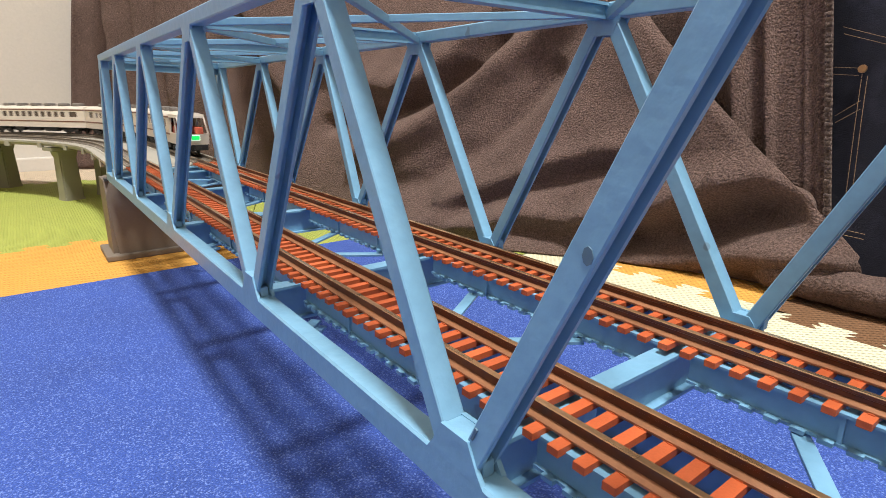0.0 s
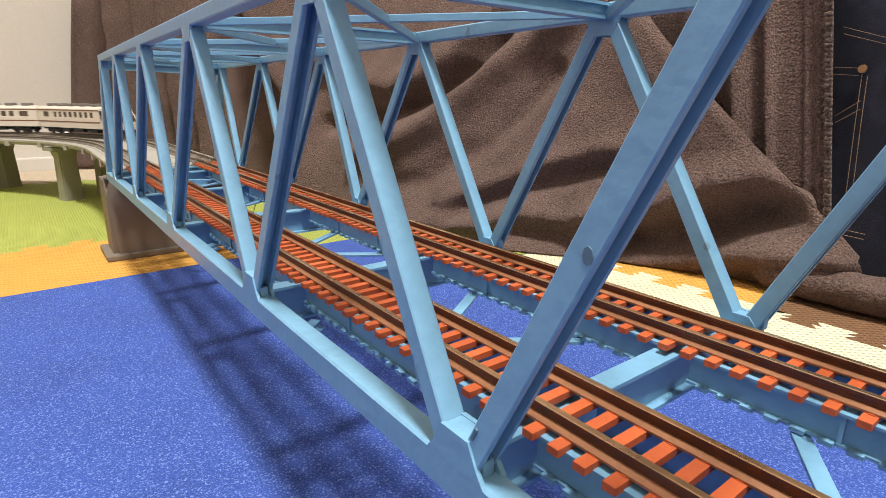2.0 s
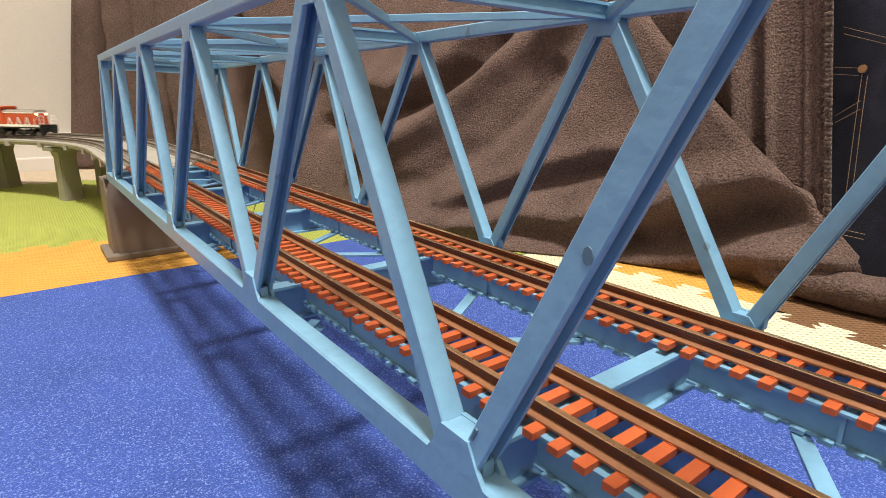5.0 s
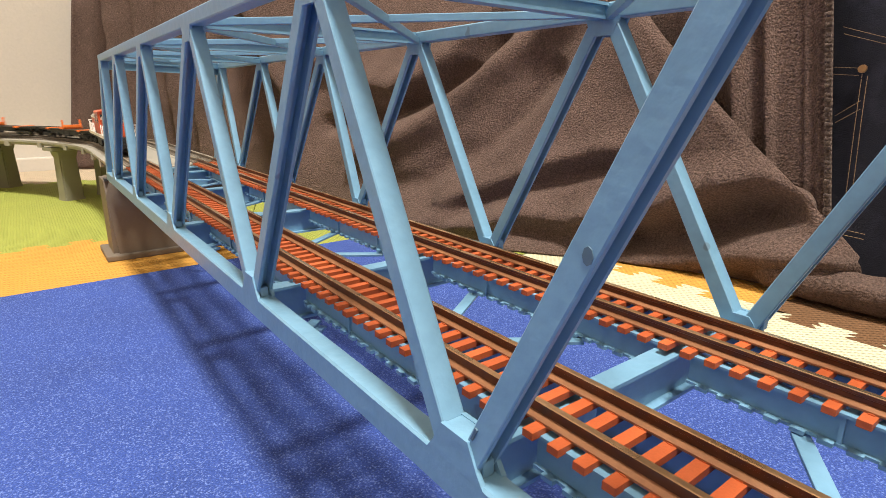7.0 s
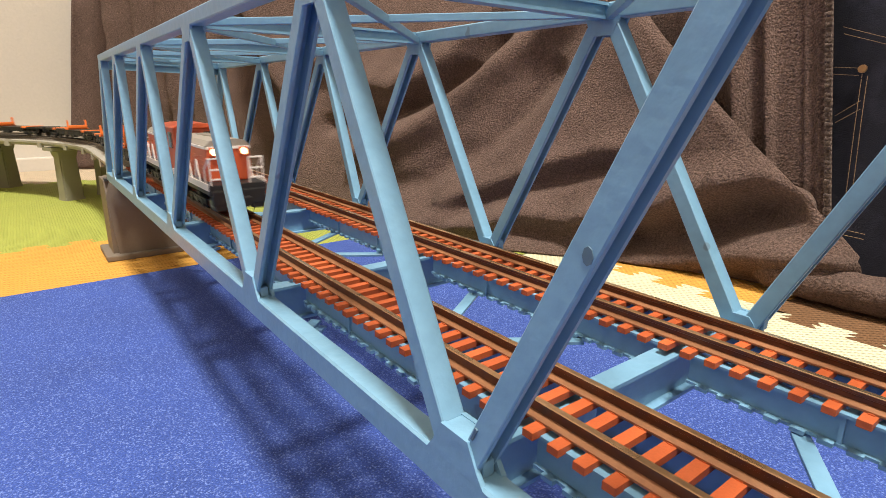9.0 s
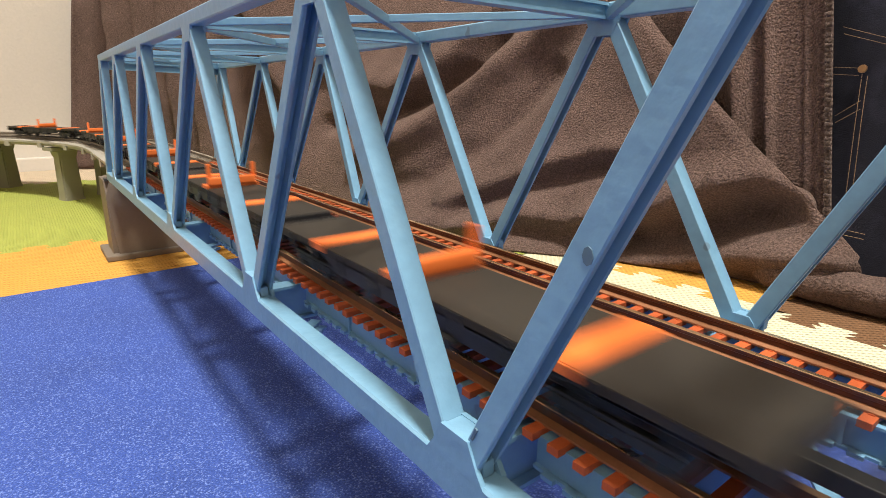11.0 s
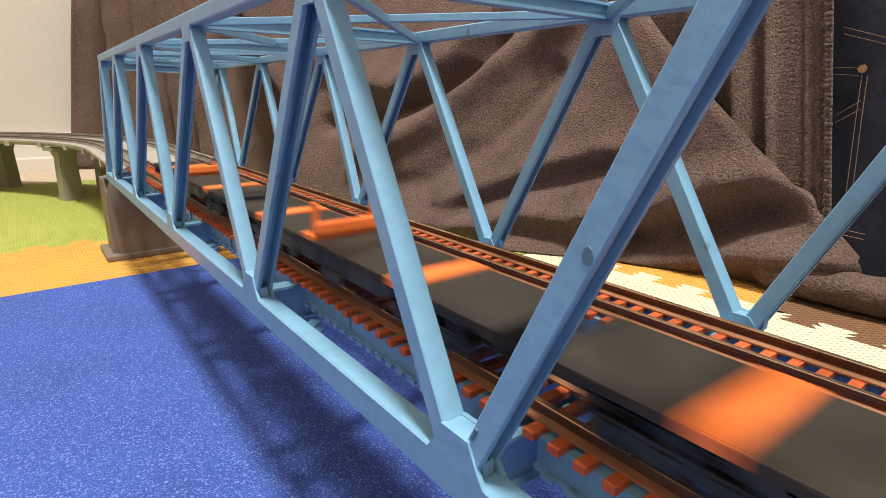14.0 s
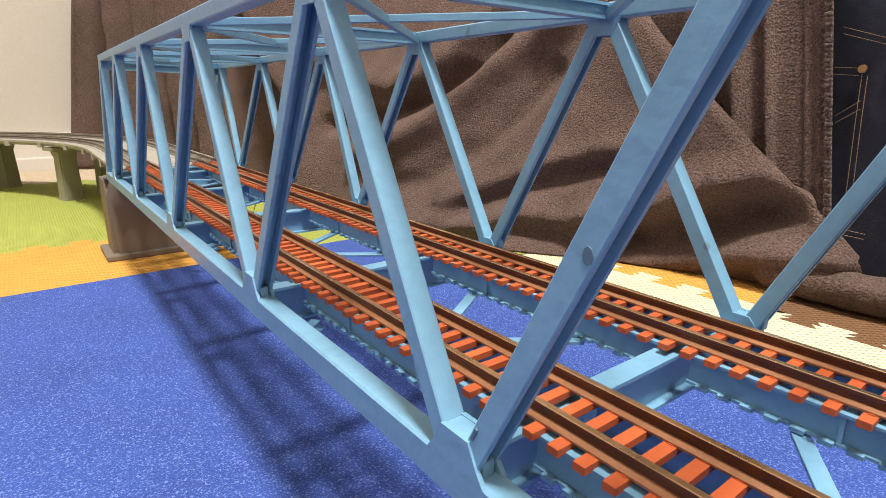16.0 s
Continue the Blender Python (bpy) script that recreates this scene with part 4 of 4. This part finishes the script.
def railcar(cab):
    """An ivory coach; cab: its panoramic end looks to -Y (the tail, as it runs)."""
    c = thing("railcar", "ivory railcar with brown stripes, open windows and roof units" if not cab else "ivory railcar with panoramic end, red seats and green lit sign", "railcar", "cars of the passenger train")
    h = CAR_L / 2
    n = 12
    roof = [(0.0092 * math.cos(math.pi * i / n), 0.0225 + 0.0032 * math.sin(math.pi * i / n) ** 0.8) for i in range(n + 1)]
    yc = -h + (0.032 if cab else 0.0)
    WZ0, WZ1 = 0.0158, 0.0206
    # side walls in pieces, so that the windows are openings
    openings = []
    y = yc + 0.010 if cab else -h + 0.026
    if not cab:
        openings.append((-h + 0.010, -h + 0.020))
    while y < h - 0.026:
        openings.append((y, y + 0.0058))
        y += 0.0088
    openings.append((h - 0.020, h - 0.010))
    bm = B()
    for sx in (-1, 1):
        x0, x1 = sorted((sx * 0.0084, sx * 0.0092))
        box(bm, x0, x1, yc, h, 0.0068, WZ0)
        box(bm, x0, x1, yc, h, WZ1, 0.0226)
        last = yc
        for a, b in openings:
            box(bm, x0, x1, last, a, WZ0, WZ1)
            last = b
        box(bm, x0, x1, last, h, WZ0, WZ1)
    box(bm, -0.0084, 0.0084, h - 0.001, h, 0.0068, 0.0226)
    if not cab:
        box(bm, -0.0084, 0.0084, -h, -h + 0.001, 0.0068, 0.0226)
    part("body_shell", bm, CREAMW, c)
    part("roof", plate(B(), [(x, yc, z) for x, z in roof], (0, h - yc, 0)), CREAMW, c)
    bm = B()
    for sx in (-1, 1):
        for z in (0.0112, 0.0218):
            box(bm, sx * 0.0092 - 0.0002, sx * 0.0092 + 0.0002, yc, h, z, z + 0.0010)
    part("stripe", bm, BROWNLINE, c, "thin brown stripes along the side")
    part("floor_pan", box(B(), -0.0084, 0.0084, -h + 0.003, h, 0.0060, 0.0072), BLACK, c)
    bm = B()
    y = yc + 0.008
    while y < h - 0.012:
        for sx in (-1, 1):
            box(bm, sx * 0.005 - 0.0026, sx * 0.005 + 0.0026, y, y + 0.0022, 0.0080, 0.0165, 0.0004)
        y += 0.0088
    part("seats", bm, SEATRED if cab else BROWNLINE, c)
    for a, b in openings:
        for sx in (-1, 1):
            part("window", box(B(), sx * 0.0086 - 0.0001, sx * 0.0086 + 0.0001, a, b, WZ0, WZ1), CARGLASS, c)
    k = 0
    y = yc + 0.012
    while y < h - 0.014:
        part("roof_unit", box(B(), -0.0040, 0.0040, y, y + 0.0085, 0.0250, 0.0282, 0.0012), ROOFGREY, c, "rounded grey roof unit")
        y += 0.0190
    for yy in (h - 0.022, -h + 0.022):
        bogie(c, yy, 0.0140, 0.0150)
    for ya, yb in ((-0.030, -0.012), (-0.006, 0.010), (0.016, 0.030)):
        for sx in (-1, 1):
            part("underfloor_box", box(B(), sx * 0.0062 - 0.0022, sx * 0.0062 + 0.0022, ya, yb, 0.0028, 0.0066, 0.0004), BLACK, c)
    coupler(c, h, 1)
    if not cab:
        coupler(c, -h, -1)
        return c
    # raked panoramic end
    bm = B()
    e = -h
    for sx in (-1, 1):
        x0 = sx * 0.0084
        plate(bm, [(x0, yc, 0.0068), (x0, e + 0.0010, 0.0068), (x0, e, 0.0128), (x0, yc, 0.0128)], (sx * 0.0008, 0, 0))
        plate(bm, [(x0, yc, 0.0222), (x0, e + 0.0085, 0.0222), (x0, e + 0.0075, 0.0242), (x0, yc, 0.0242)], (sx * 0.0006, 0, 0))
        for ya, yb in ((e, e + 0.0075), (e + 0.014, e + 0.014), (yc - 0.003, yc - 0.006)):
            prism(bm, rect(0.0010, 0.0008), (sx * 0.0088, ya + 0.0004, 0.0126), (sx * 0.0086, yb + 0.0006, 0.0230), (1, 0, 0))
    plate(bm, [(-0.0084, e, 0.0068), (0.0084, e, 0.0068), (0.0084, e - 0.0008, 0.0128), (-0.0084, e - 0.0008, 0.0128)], (0, 0.0012, 0))
    box(bm, -0.0086, 0.0086, e + 0.0068, e + 0.0082, 0.0222, 0.0236)
    part("cab_shell", bm, CREAMW, c)
    rf = [(x, z) for x, z in roof]
    part("cab_roof", plate(B(), [(x, e + 0.0075, z) for x, z in rf], (0, yc - e - 0.0075, 0)), CREAMW, c)
    glass = bpy.data.materials.new("clear_glass")
    glass.use_nodes = True
    g = glass.node_tree.nodes["Principled BSDF"]
    g.inputs["Transmission Weight"].default_value, g.inputs["Roughness"].default_value, g.inputs["IOR"].default_value = 1.0, 0.03, 1.15
    pane = part("windscreen", plate(B(), [(-0.0082, e + 0.0002, 0.0128), (0.0082, e + 0.0002, 0.0128), (0.0078, e + 0.0072, 0.0224), (-0.0078, e + 0.0072, 0.0224)], (0, 0.0003, 0)), glass, c)
    pane.visible_shadow = False
    bm = B()
    for k in range(3):
        for x in (-0.005, 0.005):
            box(bm, x - 0.0028, x + 0.0028, e + 0.008 + k * 0.008, e + 0.0115 + k * 0.008, 0.0080, 0.0165, 0.0006)
    part("front_seat", bm, SEATRED, c, "red panorama seats")
    part("sign_frame", box(B(), -0.0030, 0.0030, e - 0.0014, e - 0.0004, 0.0088, 0.0122, 0.0002), SIGNWHITE, c, "white lit frame of the sign")
    part("sign", box(B(), -0.0025, 0.0025, e - 0.0017, e - 0.0012, 0.0093, 0.0117), SIGNGREEN, c, "green lit tail sign")
    bm = box(B(), -0.0080, 0.0080, e - 0.0004, e + 0.003, 0.0030, 0.0068, 0.0005)
    part("skirt", bm, BLACK, c)
    coupler(c, e, -1)
    return c


LOCO = loco()
for o in LOCO.children:
    if o.name.split(".")[0] not in ("wheel", "bogie", "coupler"):
        for v in o.data.vertices:
            v.co.z *= 1.13 if v.co.z > 0.0095 else 1.0
first = wagon()
WAGONS = [first] + [copy_thing(first, Matrix()) for _ in range(5)]
tail = railcar(True)
mid = railcar(False)
for o in [*tail.children, *mid.children]:
    if o.name.split(".")[0] not in ("wheel", "bogie", "coupler", "underfloor_box"):
        for v in o.data.vertices:
            v.co.z *= 1.10 if v.co.z > 0.007 else 1.0
CARS = [tail, mid, copy_thing(mid, Matrix()), copy_thing(mid, Matrix())]


# ---- what moves ----
def riding(s, radius, half, forward):
    """The pose of a vehicle with its middle at s; half: half its bogie spacing; forward: +1 if its +Y looks to growing s."""
    p, _ = along(s + half, radius)
    q, _ = along(s - half, radius)
    d, c = (p - q) * forward, (p + q) / 2
    return Matrix.Translation((c.x, c.y, Z0 + 0.0002)) @ Matrix.Rotation(math.atan2(-d.x, d.y), 4, "Z")


def interp(t, knots):
    for (t0, v0), (t1, v1) in zip(knots, knots[1:]):
        if t <= t1:
            return v0 + (v1 - v0) * (t - t0) / (t1 - t0)
    return knots[-1][1]


GOODS = [(0.0, 1.28), (4.25, 0.735), (6.25, 0.468), (6.75, 0.424), (7.0, 0.393), (7.25, 0.352), (7.75, 0.290), (8.0, 0.253), (8.5, 0.200), (9.0, 0.141), (9.3, 0.099), (11.3, -0.2065), (12.5, -0.3858), (16.0, -0.898)]

RAILCARS = [(0.0, 0.358), (1.5, 0.520), (2.5, 0.628), (3.0, 0.677), (3.5, 0.724), (4.2, 0.790), (16.0, 1.85)]


def motions():
    times = [i * 0.25 for i in range(65)]
    front = {t: interp(t, GOODS) for t in times}
    walk(LOCO, [(t, riding(front[t] + LOCO_L / 2, R_NEAR, 0.038, -1)) for t in times])
    for k, w in enumerate(WAGONS):
        off = 0.1298 + 0.120 * k + WAG_L / 2
        walk(w, [(t, riding(front[t] + off, R_NEAR, 0.037, -1)) for t in times])
    for k, c in enumerate(CARS):
        walk(c, [(t, riding(interp(t, RAILCARS) + 0.1425 * k + CAR_L / 2, R_FAR, 0.047, 1)) for t in times])


motions()
